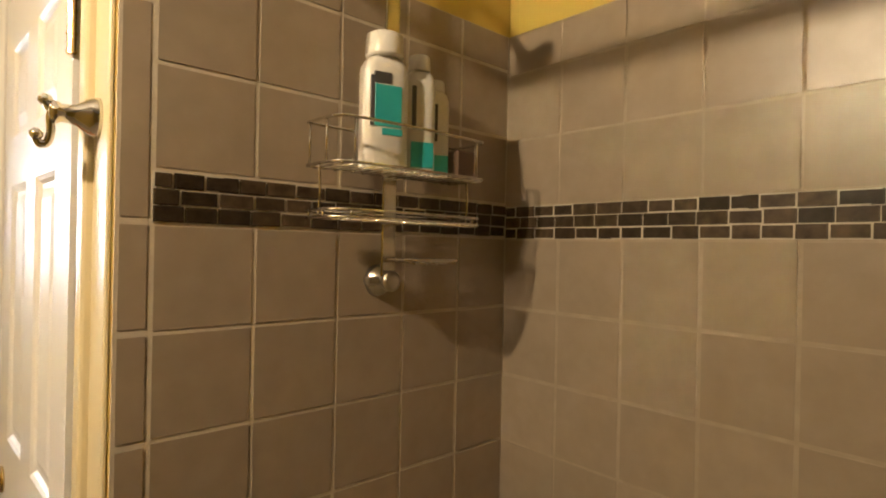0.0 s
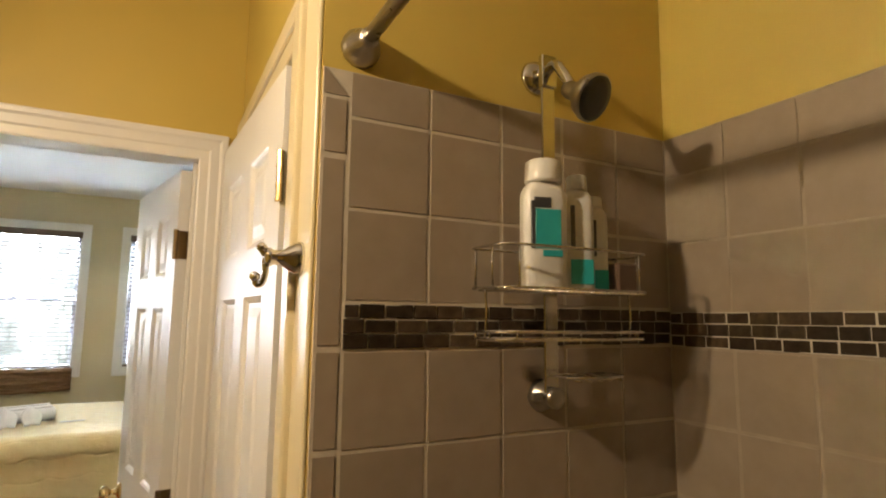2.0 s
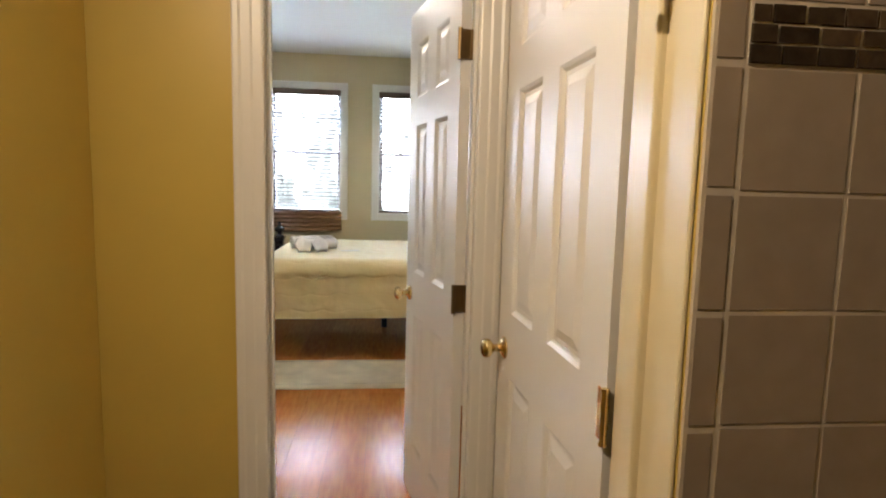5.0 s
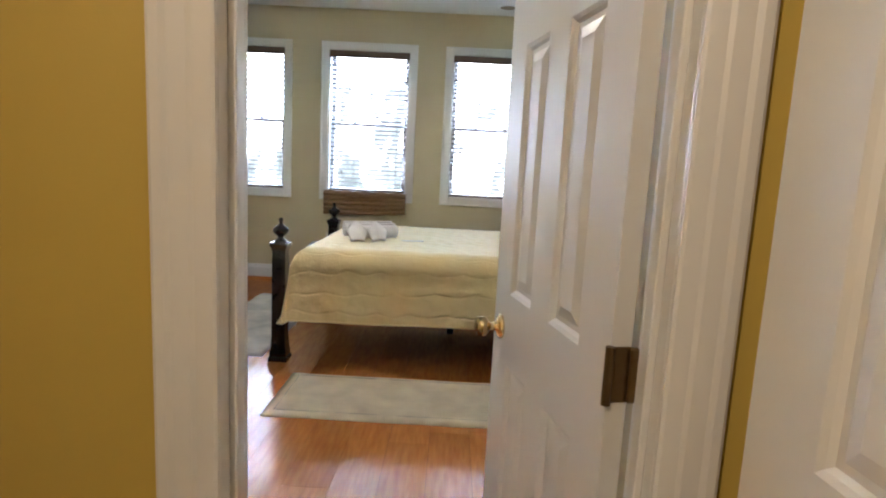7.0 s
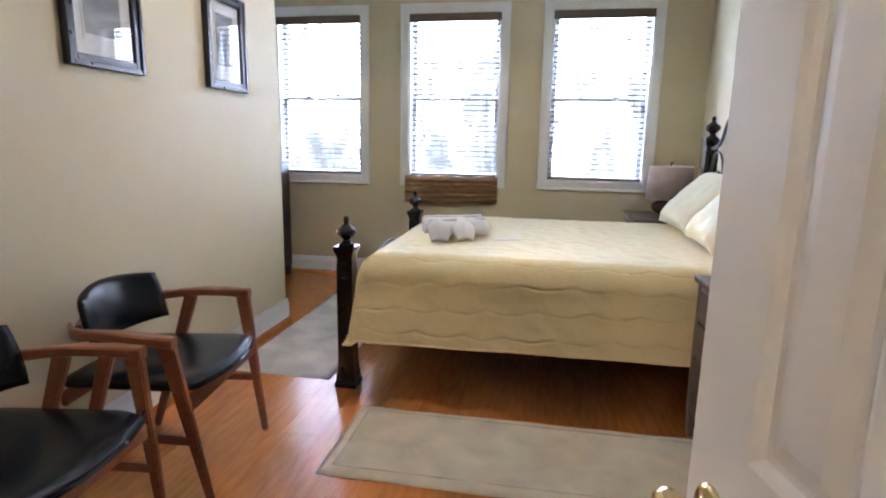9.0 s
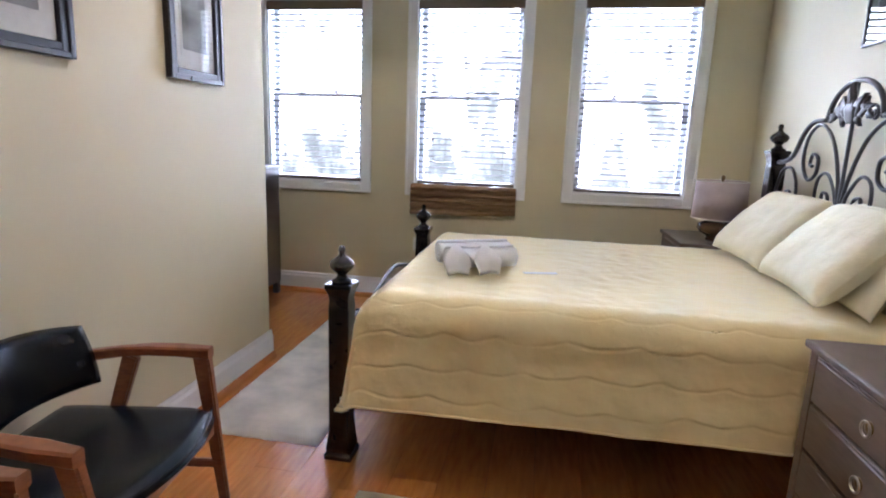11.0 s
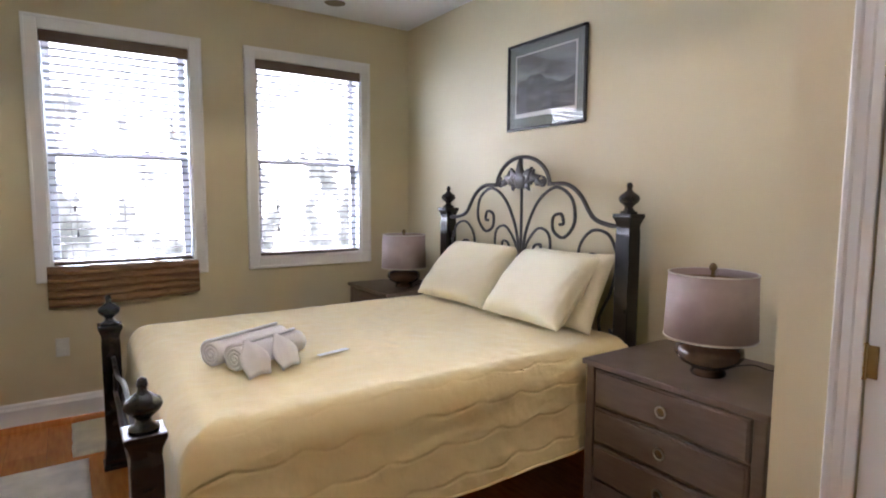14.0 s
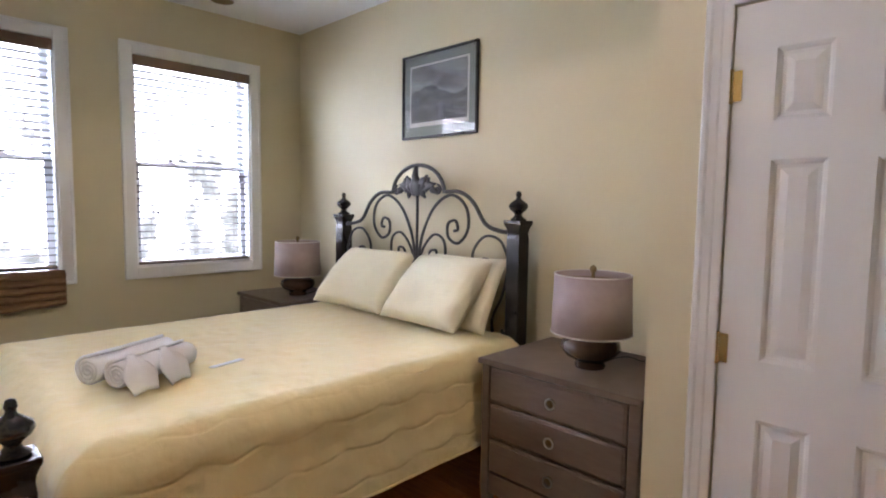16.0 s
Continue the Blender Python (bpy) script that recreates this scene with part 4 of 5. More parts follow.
# ---- nightstands and lamps ----
def nightstand(y0, y1, xf, label):
    t = thing("nightstand", label, "nightstand", group="nightstands beside the bed")
    xb, top = 1.135, 0.748
    part("top", box((xf - 0.018, y0 - 0.012, top - 0.026), (xb, y1 + 0.012, top), 0.006, 2), M_TAUPE, t)
    part("body", boxes(((xf + 0.012, y0 + 0.02, 0.115), (xb - 0.005, y1 - 0.02, top - 0.027)), ((xf, y0, 0.115), (xf + 0.045, y0 + 0.045, top - 0.026)), ((xf, y1 - 0.045, 0.115), (xf + 0.045, y1, top - 0.026)),
                       ((xf + 0.005, y0 + 0.045, 0.125), (xf + 0.02, y1 - 0.045, 0.218)), bevel=0.003), M_TAUPE, t)
    for yy, d in ((y0 + 0.024, 1), (y1 - 0.024, -1)):
        for xx in (xf + 0.026, xb - 0.03):
            bm = bmesh.new()
            bar(bm, (xx, yy, 0.118), (xx, yy, 0.0), 0.048, 0.048, (0, 1, 0), 0.003, 0.75)
            part("leg", bm, M_TAUPE, t)
    h = (top - 0.032 - 0.226) / 3
    yc = (y0 + y1) / 2
    for k in range(3):
        z0 = 0.222 + k * (h + 0.002)
        bm = box((xf - 0.001, y0 + 0.050, z0 + 0.004), (xf + 0.018, y1 - 0.050, z0 + h - 0.004), 0.003)
        add_box(bm, (xf - 0.006, y0 + 0.058, z0 + 0.012), (xf + 0.002, y1 - 0.058, z0 + h - 0.012), 0.004)
        d = part("drawer", bm, M_TAUPE, t)
        zc = z0 + h / 2
        bm = lathe([(0.019, 0.0), (0.019, 0.004), (0.010, 0.006)], 18, (xf - 0.006, yc, zc), Matrix.Rotation(-math.pi / 2, 4, "Y"))
        part("pull_plate", bm, M_OLDBRASS, d, "round brass back plate", True)
        bm = bmesh.new()
        tube(bm, [(xf - 0.016, yc + 0.021 * math.cos(a), zc - 0.004 + 0.021 * math.sin(a)) for a in np.linspace(0, 2 * math.pi, 20, endpoint=False)], 0.0038, 7, True)
        part("ring_pull", bm, M_NICKEL, d, "nickel ring pull", True)
    return t


nightstand(3.745, 4.500, 0.560, "taupe painted three-drawer nightstand with ring pulls")
nightstand(6.345, 6.985, 0.580, "taupe painted nightstand in the corner under the window")


def table_lamp(x, y, z, label):
    t = thing("table_lamp", label, "table lamp", (x, y, z), group="table lamps")
    part("base", lathe([(0.062, 0.0), (0.066, 0.010), (0.060, 0.022), (0.066, 0.032), (0.105, 0.052), (0.127, 0.082), (0.122, 0.112), (0.085, 0.132), (0.034, 0.140), (0.026, 0.150)], 32), M_CERAMIC, t, "brown glazed squat ceramic base", True)
    part("neck", lathe([(0.010, 0.148), (0.010, 0.390), (0.006, 0.392)], 12), M_OLDBRASS, t, "", True)
    bm = bmesh.new()
    seg = 48
    r0, r1, z0, z1 = 0.170, 0.161, 0.152, 0.402
    outs = [[bm.verts.new((r * math.cos(2 * math.pi * i / seg), r * math.sin(2 * math.pi * i / seg), zz)) for i in range(seg)] for r, zz in ((r0, z0), (r1, z1), (r1 - 0.004, z1), (r0 - 0.004, z0))]
    for k in range(4):
        a, b = outs[k], outs[(k + 1) % 4]
        for i in range(seg):
            bm.faces.new((a[i], a[(i + 1) % seg], b[(i + 1) % seg], b[i]))
    shade = part("shade", bm, M_SHADE, t, "mauve linen drum shade", True)
    for rr, zz in ((r1, z1), (r0, z0)):
        bm = bmesh.new()
        tube(bm, [(rr * math.cos(a), rr * math.sin(a), zz) for a in np.linspace(0, 2 * math.pi, 48, endpoint=False)], 0.0035, 6, True)
        part("shade_trim", bm, M_SHADEIN, shade, "", True)
    bm = bmesh.new()
    for k in range(3):
        a = k * 2 * math.pi / 3 + 0.4
        tube(bm, [(0, 0, 0.392), (r1 * math.cos(a), r1 * math.sin(a), z1 - 0.008)], 0.002, 5)
    part("spider", bm, M_OLDBRASS, t)
    part("finial", lathe([(0.006, 0.392), (0.008, 0.402), (0.007, 0.408), (0.014, 0.418), (0.015, 0.428), (0.009, 0.438), (0.003, 0.442)], 16), M_OLDBRASS, t, "bronze ball finial", True)
    bm = bmesh.new()
    tube(bm, smooth_line([(0.07, -0.02, 0.006), (0.13, -0.05, 0.022), (0.18, -0.09, 0.026), (0.23, -0.13, 0.006), (0.30, -0.15, 0.006)], 6), 0.003, 6)
    part("cord", bm, M_BLACK, t, "dark power cord", True)
    return t


table_lamp(0.790, 4.085, 0.748, "mauve drum-shade lamp with brown ceramic base on nightstand")
table_lamp(0.835, 6.560, 0.748, "table lamp with mauve drum shade on the corner nightstand")


# ---- pictures ----
def picture(name, label, axis_pose, w, h, fw, mat_w, frame_mat, mat_mat, print_mat, depth=0.022, slope=False):
    """A framed print whose back lies in the local xz plane, its face looking along -y."""
    t = thing(name, label, "picture")
    t.matrix_basis = axis_pose
    bm = bmesh.new()
    d = depth
    for lo, hi in (((-w / 2, -d, -h / 2), (-w / 2 + fw, 0, h / 2)), ((w / 2 - fw, -d, -h / 2), (w / 2, 0, h / 2)), ((-w / 2 + fw, -d, h / 2 - fw), (w / 2 - fw, 0, h / 2)), ((-w / 2 + fw, -d, -h / 2), (w / 2 - fw, 0, -h / 2 + fw))):
        add_box(bm, lo, hi, 0.003)
    if slope:
        k = fw * 0.45
        for lo, hi in (((-w / 2, -d - 0.008, -h / 2), (-w / 2 + k, -d + 0.002, h / 2)), ((w / 2 - k, -d - 0.008, -h / 2), (w / 2, -d + 0.002, h / 2)), ((-w / 2 + k, -d - 0.008, h / 2 - k), (w / 2 - k, -d + 0.002, h / 2)), ((-w / 2 + k, -d - 0.008, -h / 2), (w / 2 - k, -d + 0.002, -h / 2 + k))):
            add_box(bm, lo, hi, 0.003)
    part("frame", bm, frame_mat, t, "black wooden frame")
    iw, ih = w / 2 - fw + 0.002, h / 2 - fw + 0.002
    part("mat", box((-iw, -0.008, -ih), (iw, -0.003, ih)), mat_mat, t)
    part("inner_mat", box((-iw + mat_w, -0.0105, -ih + mat_w * 1.1), (iw - mat_w, -0.0085, ih - mat_w)), M_WHITEMAT, t)
    g = 0.012
    part("print", box((-iw + mat_w + g, -0.0125, -ih + mat_w * 1.1 + g * 2.2), (iw - mat_w - g, -0.0108, ih - mat_w - g)), print_mat, t)
    part("glass", box((-iw, -0.0165, -ih), (iw, -0.0150, ih)), M_PICGLASS, t)
    return t, iw - mat_w - g, -ih + mat_w * 1.1 + g * 2.2


pic, pw, pz = picture("landscape_picture", "black-framed grey landscape print with green mat above the bed", pose(HEAD_X, 5.400, 2.131, 0, 0, -90), 0.665, 0.540, 0.016, 0.058, M_BLACKFRAME, M_MATBOARD, M_PRINT)
bm = bmesh.new()
n = 24
low, up = [], []
for i in range(n + 1):
    x = -pw + 2 * pw * i / n
    up.append(bm.verts.new((x, -0.0133, pz + 0.16 + 0.05 * math.sin(i * 0.22 + 0.2) + 0.02 * noise.noise((i * 0.35, 0, 0)) + 0.002 * i)))
    low.append(bm.verts.new((x, -0.0133, pz + 0.002)))
for i in range(n):
    bm.faces.new((low[i], low[i + 1], up[i + 1], up[i]))
part("hills", bm, M_PRINTDARK, pic)
for y, w in ((4.048, 0.41), (4.935, 0.39)):
    picture("wall_picture", "black-framed print with white mat on the beige wall", pose(LEFT_X, y, 1.823, 0, 0, 90), w, 0.51, 0.048, 0.052, M_BLACKFRAME, M_WHITEMAT, M_PRINT, 0.026, True)


# ---- armchairs ----
def armchair(label):
    """Faces +x; origin on the floor under the middle of the seat."""
    t = thing("armchair", label, "armchair", group="armchairs along the wall")
    for s in (-1, 1):
        bm = bmesh.new()
        bar(bm, (0.228, s * 0.312, 0.632), (0.322, s * 0.262, 0.0), 0.034, 0.056, (0, 1, 0), 0.005, 0.50)
        part("front_leg", bm, M_WALNUT, t)
        bm = bmesh.new()
        bar(bm, (0.012, s * 0.276, 0.622), (-0.185, s * 0.258, 0.0), 0.028, 0.054, (0, 1, 0), 0.005, 0.60)
        part("rear_leg", bm, M_WALNUT, t)
        bm = bmesh.new()
        stations = [(0.258, 0.314, 0.040, 0.628, 0.040), (0.16, 0.306, 0.060, 0.636, 0.032), (0.06, 0.294, 0.052, 0.638, 0.032), (-0.03, 0.277, 0.036, 0.632, 0.034), (-0.10, 0.262, 0.030, 0.624, 0.036), (-0.155, 0.236, 0.026, 0.620, 0.040), (-0.198, 0.190, 0.022, 0.620, 0.044)]
        rings = [[bm.verts.new((x, s * (yy + dy * w / 2), z + dz * h / 2)) for dy, dz in ((-1, -0.7), (-0.7, -1), (0.7, -1), (1, -0.7), (1, 0.7), (0.7, 1), (-0.7, 1), (-1, 0.7))] for x, yy, w, z, h in stations]
        for r0, r1 in zip(rings, rings[1:]):
            for k in range(8):
                bm.faces.new((r0[k], r0[(k + 1) % 8], r1[(k + 1) % 8], r1[k]))
        bm.faces.new(rings[0]), bm.faces.new(rings[-1][::-1])
        part("armrest", bm, M_WALNUT, t, "shaped walnut armrest")
        bm = bmesh.new()
        bar(bm, (0.285, s * 0.278, 0.25), (-0.105, s * 0.260, 0.25), 0.018, 0.030, (0, 1, 0), 0.004)
        part("side_stretcher", bm, M_WALNUT, t)
    for x, z in ((0.27, 0.385), (-0.19, 0.385)):
        bm = bmesh.new()
        bar(bm, (x, -0.27, z), (x, 0.27, z), 0.022, 0.055, (1, 0, 0), 0.004)
        part("seat_rail", bm, M_WALNUT, t)
    bm = bmesh.new()
    n = 18
    rows = []
    for zt in (0, 1):
        grid = []
        for i in range(n + 1):
            u = i / n
            row = []
            for j in range(n + 1):
                v = 2 * j / n - 1
                bow = 0.055 * (1 - v * v)
                x = -0.235 + u * (0.525 + bow)
                hw = 0.262 + 0.018 * u - 0.03 * max(0, u - 0.85) / 0.15 * abs(v) ** 3
                edge = (max(0, 1 - abs(2 * u - 1) ** 7) * max(0, 1 - abs(v) ** 7)) ** 0.4
                z = 0.430 + 0.012 * u
                z += (0.030 * edge - 0.010 * math.exp(-((u - 0.4) ** 2 + v * v * 0.5) * 6)) if zt else -0.026 * edge
                row.append(bm.verts.new((x, v * hw, z)))
            grid.append(row)
        rows.append(grid)
    for g in rows:
        for i in range(n):
            for j in range(n):
                bm.faces.new((g[i][j], g[i + 1][j], g[i + 1][j + 1], g[i][j + 1]))
    bmesh.ops.remove_doubles(bm, verts=bm.verts, dist=0.0008)
    seat = part("seat", bm, M_VINYL, t, "black vinyl seat cushion", True)
    bm = bmesh.new()
    tube(bm, smooth_line([(0.278 + 0.056 * (1 - v * v), v * 0.262, 0.466 - 0.012) for v in np.linspace(-1, 1, 9)], 4), 0.0045, 6)
    part("piping", bm, M_VINYL, seat, "", True)
    # curved back pad, gripped by the ends of the arms
    bm = bmesh.new()
    n = 20
    grids = []
    for side in (0, 1):
        grid = []
        for i in range(n + 1):
            v = 2 * i / n - 1
            row = []
            for j in range(n + 1):
                w = 2 * j / n - 1
                edge = (max(0, 1 - abs(v) ** 8) * max(0, 1 - abs(w) ** 5)) ** 0.45
                y = v * (0.244 - 0.010 * w * w)
                z = 0.636 + w * (0.107 - 0.012 * v * v) + 0.012 * (1 - v * v)
                x = -0.172 + 0.075 * v * v - 0.26 * (z - 0.640) + (0.026 * edge if side else -0.020 * edge)
                row.append(bm.verts.new((x, y, z)))
            grid.append(row)
        grids.append(grid)
    for g in grids:
        for i in range(n):
            for j in range(n):
                bm.faces.new((g[i][j], g[i + 1][j], g[i + 1][j + 1], g[i][j + 1]))
    bmesh.ops.remove_doubles(bm, verts=bm.verts, dist=0.0008)
    back = part("backrest", bm, M_VINYL, t, "curved black vinyl back pad", True)
    bm = bmesh.new()
    pts = smooth_line([(-0.206 + 0.072 * v * v, v * 0.232, 0.618) for v in np.linspace(-1, 1, 9)], 3)
    for a, b in zip(pts, pts[1:]):
        bar(bm, a, b, 0.060, 0.018, (0, 0, 1), 0.0)
    part("back_rail", bm, M_WALNUT, t)
    return t


chair = armchair("walnut armchair with black vinyl seat and back against the wall")
chair.matrix_basis = pose(-1.615, 3.818, 0, 0, 0, 7)
chair2 = copy_thing(chair, pose(-1.590, 3.105, 0, 0, 0, 5))


# ---- rugs, dresser, outlet, ceiling fittings ----
def rug(name, x0, y0, x1, y1, mat, label, border=True):
    t = thing(name, label, "rug")
    nx, ny = int((x1 - x0) / 0.03) + 2, int((y1 - y0) / 0.03) + 2
    bm = bmesh.new()
    grid = []
    for i in range(nx + 1):
        row = []
        for j in range(ny + 1):
            u, v = i / nx, j / ny
            e = min(u * (x1 - x0), (1 - u) * (x1 - x0), v * (y1 - y0), (1 - v) * (y1 - y0))
            x = x0 + u * (x1 - x0) + 0.006 * noise.noise((u * 5, v * 9, x0))
            y = y0 + v * (y1 - y0) + 0.006 * noise.noise((u * 9, v * 5, y0))
            z = 0.004 + 0.011 * smoothstep(e / 0.012) + 0.0035 * noise.noise((x * 6, y * 6, 3)) * smoothstep(e / 0.05)
            row.append(bm.verts.new((x, y, z)))
        grid.append(row)
    for i in range(nx):
        for j in range(ny):
            bm.faces.new((grid[i][j], grid[i + 1][j], grid[i + 1][j + 1], grid[i][j + 1]))
    ring = [e for e in bm.edges if e.is_boundary]
    r = bmesh.ops.extrude_edge_only(bm, edges=ring)
    for v in r["geom"]:
        if isinstance(v, bmesh.types.BMVert):
            v.co.z = 0.0005
    part("woven_field", bm, mat, t, "", True)
    if border:
        k = 0.055
        bm = bmesh.new()
        for a, b in (((x0 + k, y0 + k), (x1 - k, y0 + k)), ((x1 - k, y0 + k), (x1 - k, y1 - k)), ((x1 - k, y1 - k), (x0 + k, y1 - k)), ((x0 + k, y1 - k), (x0 + k, y0 + k))):
            tube(bm, [(a[0] + (b[0] - a[0]) * i / 20, a[1] + (b[1] - a[1]) * i / 20, 0.0135 + 0.002 * noise.noise((i * 0.7, a[0], a[1]))) for i in range(21)], 0.0035, 6)
        part("border_line", bm, M_RUGEDGE, t, "thin grey woven border", True)
    return t


rug("bedside_rug", -0.970, 3.840, 0.630, 4.430, M_RUG, "worn pale beige runner rug lying beside the bed")
rug("foot_rug", -1.850, 4.690, -1.250, 6.400, M_RUG2, "mottled ivory and grey rug at the foot of the bed", False)
rug("far_rug", -1.320, 6.460, 0.28, 7.000, M_RUG, "pale beige runner rug under the windows", False)

dresser = thing("dresser", "tall dark wooden dresser beside the window", "dresser")
part("body", box((-3.06, 6.46, 0.10), (-2.535, 6.965, 1.075), 0.004), M_DARKDRESS, dresser)
part("top", box((-3.08, 6.44, 1.075), (-2.515, 6.975, 1.105), 0.005, 2), M_DARKDRESS, dresser)
for x in (-3.03, -2.565):
    for y in (6.49, 6.935):
        part("leg", box((x - 0.025, y - 0.025, 0.0), (x + 0.025, y + 0.025, 0.102), 0.004), M_DARKDRESS, dresser)
for k in range(4):
    d = part("drawer", box((-3.02, 6.448, 0.14 + k * 0.232), (-2.575, 6.468, 0.355 + k * 0.232), 0.004), M_DARKDRESS, dresser)
    part("knob", lathe([(0.010, 0.0), (0.008, 0.012), (0.015, 0.020), (0.010, 0.028)], 14, (-2.80, 6.448, 0.248 + k * 0.232), Matrix.Rotation(math.pi / 2, 4, "X")), M_OLDBRASS, d, "", True)

outlet = thing("wall_outlet", "ivory duplex wall outlet below the window", "outlet", (-1.345, WIN_Y, 0.49))
part("plate", box((-0.036, -0.006, -0.058), (0.036, 0.0, 0.058), 0.003, 2), M_PLATE, outlet)
for s in (-1, 1):
    part("socket", box((-0.017, -0.008, s * 0.026 - 0.014), (0.017, -0.005, s * 0.026 + 0.014), 0.003), M_PLATE, outlet)


def downlight(x, y, lit, label):
    t = thing("recessed_light", label, "ceiling light", (x, y, BED_CEIL), group="recessed ceiling lights")
    bm = bmesh.new()
    seg = 28
    rings = [[bm.verts.new((r * math.cos(2 * math.pi * i / seg), r * math.sin(2 * math.pi * i / seg), z)) for i in range(seg)] for r, z in ((0.098, -0.001), (0.098, -0.006), (0.080, -0.010), (0.074, -0.004))]
    for a, b in zip(rings, rings[1:]):
        for i in range(seg):
            bm.faces.new((a[i], a[(i + 1) % seg], b[(i + 1) % seg], b[i]))
    part("trim_ring", bm, M_CEIL, t, "white trim ring", True)
    part("lens", lathe([(0.075, -0.0045), (0.075, -0.0015)], 24), M_GLOWLENS if lit else M_OLDBRASS, t, "lit lamp" if lit else "dark reflector")


downlight(-0.775, 4.56, True, "white recessed ceiling light, switched on")
downlight(0.375, 6.74, False, "white recessed ceiling light, switched off")
vent = thing("ceiling_vent", "grey slotted ceiling vent near the windows", "vent", (0.49, 6.33, BED_CEIL))
part("frame", boxes(((-0.15, -0.08, -0.008), (0.15, -0.065, 0)), ((-0.15, 0.065, -0.008), (0.15, 0.08, 0)), ((-0.15, -0.065, -0.008), (-0.135, 0.065, 0)), ((0.135, -0.065, -0.008), (0.15, 0.065, 0))), M_CEIL, vent)
for k in range(7):
    part("slat", box((-0.135, -0.060 + k * 0.018, -0.006), (0.135, -0.052 + k * 0.018, -0.001)), M_SASH, vent)


# ---- shower fittings ----
head = thing("wall_shower_fixture", "chrome shower head on a short curved arm", "shower head")
HX, HZ = 0.802, 2.020
part("escutcheon", lathe([(0.036, 0.0), (0.034, 0.006), (0.022, 0.012), (0.013, 0.016)], 24, (HX, SHOWER_Y + 0.006, HZ), Matrix.Rotation(math.pi / 2, 4, "X")), M_CHROME, head, "", True)
bm = bmesh.new()
tube(bm, smooth_line([(HX, SHOWER_Y + 0.004, HZ), (HX + 0.004, 0.925, HZ + 0.008), (HX + 0.002, 0.900, HZ - 0.014), (HX + 0.004, 0.876, HZ - 0.052)], 6), 0.0105, 12)
part("arm", bm, M_CHROME, head, "", True)
aim = look((0, 0, 0), (0.22, -0.80, -0.50)).to_3x3().to_4x4()
hp = [(0.013, 0.010), (0.017, 0.0), (0.017, -0.012), (0.024, -0.024), (0.037, -0.038), (0.043, -0.050), (0.044, -0.060)]
part("bell", lathe(hp, 28, (HX - 0.003, 0.872, HZ - 0.064), aim), M_NICKEL, head, "brushed bell", True)
part("spray_face", lathe([(0.040, -0.0602), (0.040, -0.063), (0.026, -0.065)], 28, (HX - 0.003, 0.872, HZ - 0.064), aim), M_BLACK, head, "dark spray face", True)

caddy = thing("shower_caddy", "chrome wire shower caddy hanging from the shower arm", "shower caddy")
CX = 0.800
part("hanger_strip", boxes(((CX - 0.016, 0.936, 1.40), (CX + 0.016, 0.942, 2.045)), ((CX - 0.018, 0.930, 1.985), (CX + 0.018, 0.944, 2.05)), bevel=0.002), M_CHROME, caddy, "flat chrome strip")
bm = bmesh.new()
for z in (1.995, 2.035):
    tube(bm, [(CX + 0.0, 0.94, z), (CX, 0.965, z)], 0.004, 6)
part("hook", bm, M_CHROME, caddy)


def basket_ring(bm, x0, x1, yf, yb, z, r=0.0026):
    k = 0.03
    pts = [(x0, yb, z), (x0, yf + k, z), (x0 + k * 0.3, yf + k * 0.3, z), (x0 + k, yf, z), ((x0 + x1) / 2, yf - 0.006, z), (x1 - k, yf, z), (x1 - k * 0.3, yf + k * 0.3, z), (x1, yf + k, z), (x1, yb, z)]
    tube(bm, smooth_line(pts, 4), r, 6)
    tube(bm, [(x0, yb, z), (x1, yb, z)], r, 6)


for name, x0, x1, yf, z0, z1 in (("upper_basket", CX - 0.168, CX + 0.158, 0.842, 1.585, 1.655), ("lower_basket", CX - 0.168, CX + 0.158, 0.850, 1.500, 1.512)):
    for zz in (z0, z1):
        bm = bmesh.new()
        basket_ring(bm, x0, x1, yf, 0.938, zz)
        ring = part(name + "_rim", bm, M_CHROME, caddy, "", True)
    for i in range(17):
        x = x0 + 0.012 + (x1 - x0 - 0.024) * i / 16
        bm = bmesh.new()
        tube(bm, [(x, 0.938, z0 - 0.003), (x, yf + 0.004, z0 - 0.003)], 0.0016, 5)
        part("floor_wire", bm, M_CHROME, ring, "", True)
    for x, y in ((x0, 0.93), (x1, 0.93), (x0 + 0.03, yf), (x1 - 0.03, yf), (x0, yf + 0.035), (x1, yf + 0.035)):
        bm = bmesh.new()
        tube(bm, [(x, y, z0 - 0.002), (x, y, z1 + 0.002)], 0.0022, 5)
        part("upright_wire", bm, M_CHROME, ring, "", True)
    if name == "lower_basket":
        for x in (x0, x1):
            bm = bmesh.new()
            tube(bm, smooth_line([(x, 0.90, z0), (x, 0.895, 1.545), (x, 0.90, 1.588)], 4), 0.0024, 6)
            part("side_wire", bm, M_CHROME, caddy, "", True)
bm = bmesh.new()
basket_ring(bm, CX - 0.005, CX + 0.125, 0.868, 0.938, 1.432, 0.003)
for k in range(5):
    tube(bm, [(CX + 0.012 + k * 0.024, 0.938, 1.430), (CX + 0.012 + k * 0.024, 0.872, 1.426)], 0.002, 5)
part("soap_tray", bm, M_CHROME, caddy, "", True)
part("suction_cup", lathe([(0.030, 0.0), (0.026, 0.010), (0.012, 0.020), (0.012, 0.034), (0.019, 0.038), (0.019, 0.046), (0.010, 0.050)], 20, (CX, SHOWER_Y - 0.002, 1.392), Matrix.Rotation(math.pi / 2, 4, "X")), M_NICKEL, caddy, "round suction mount", True)
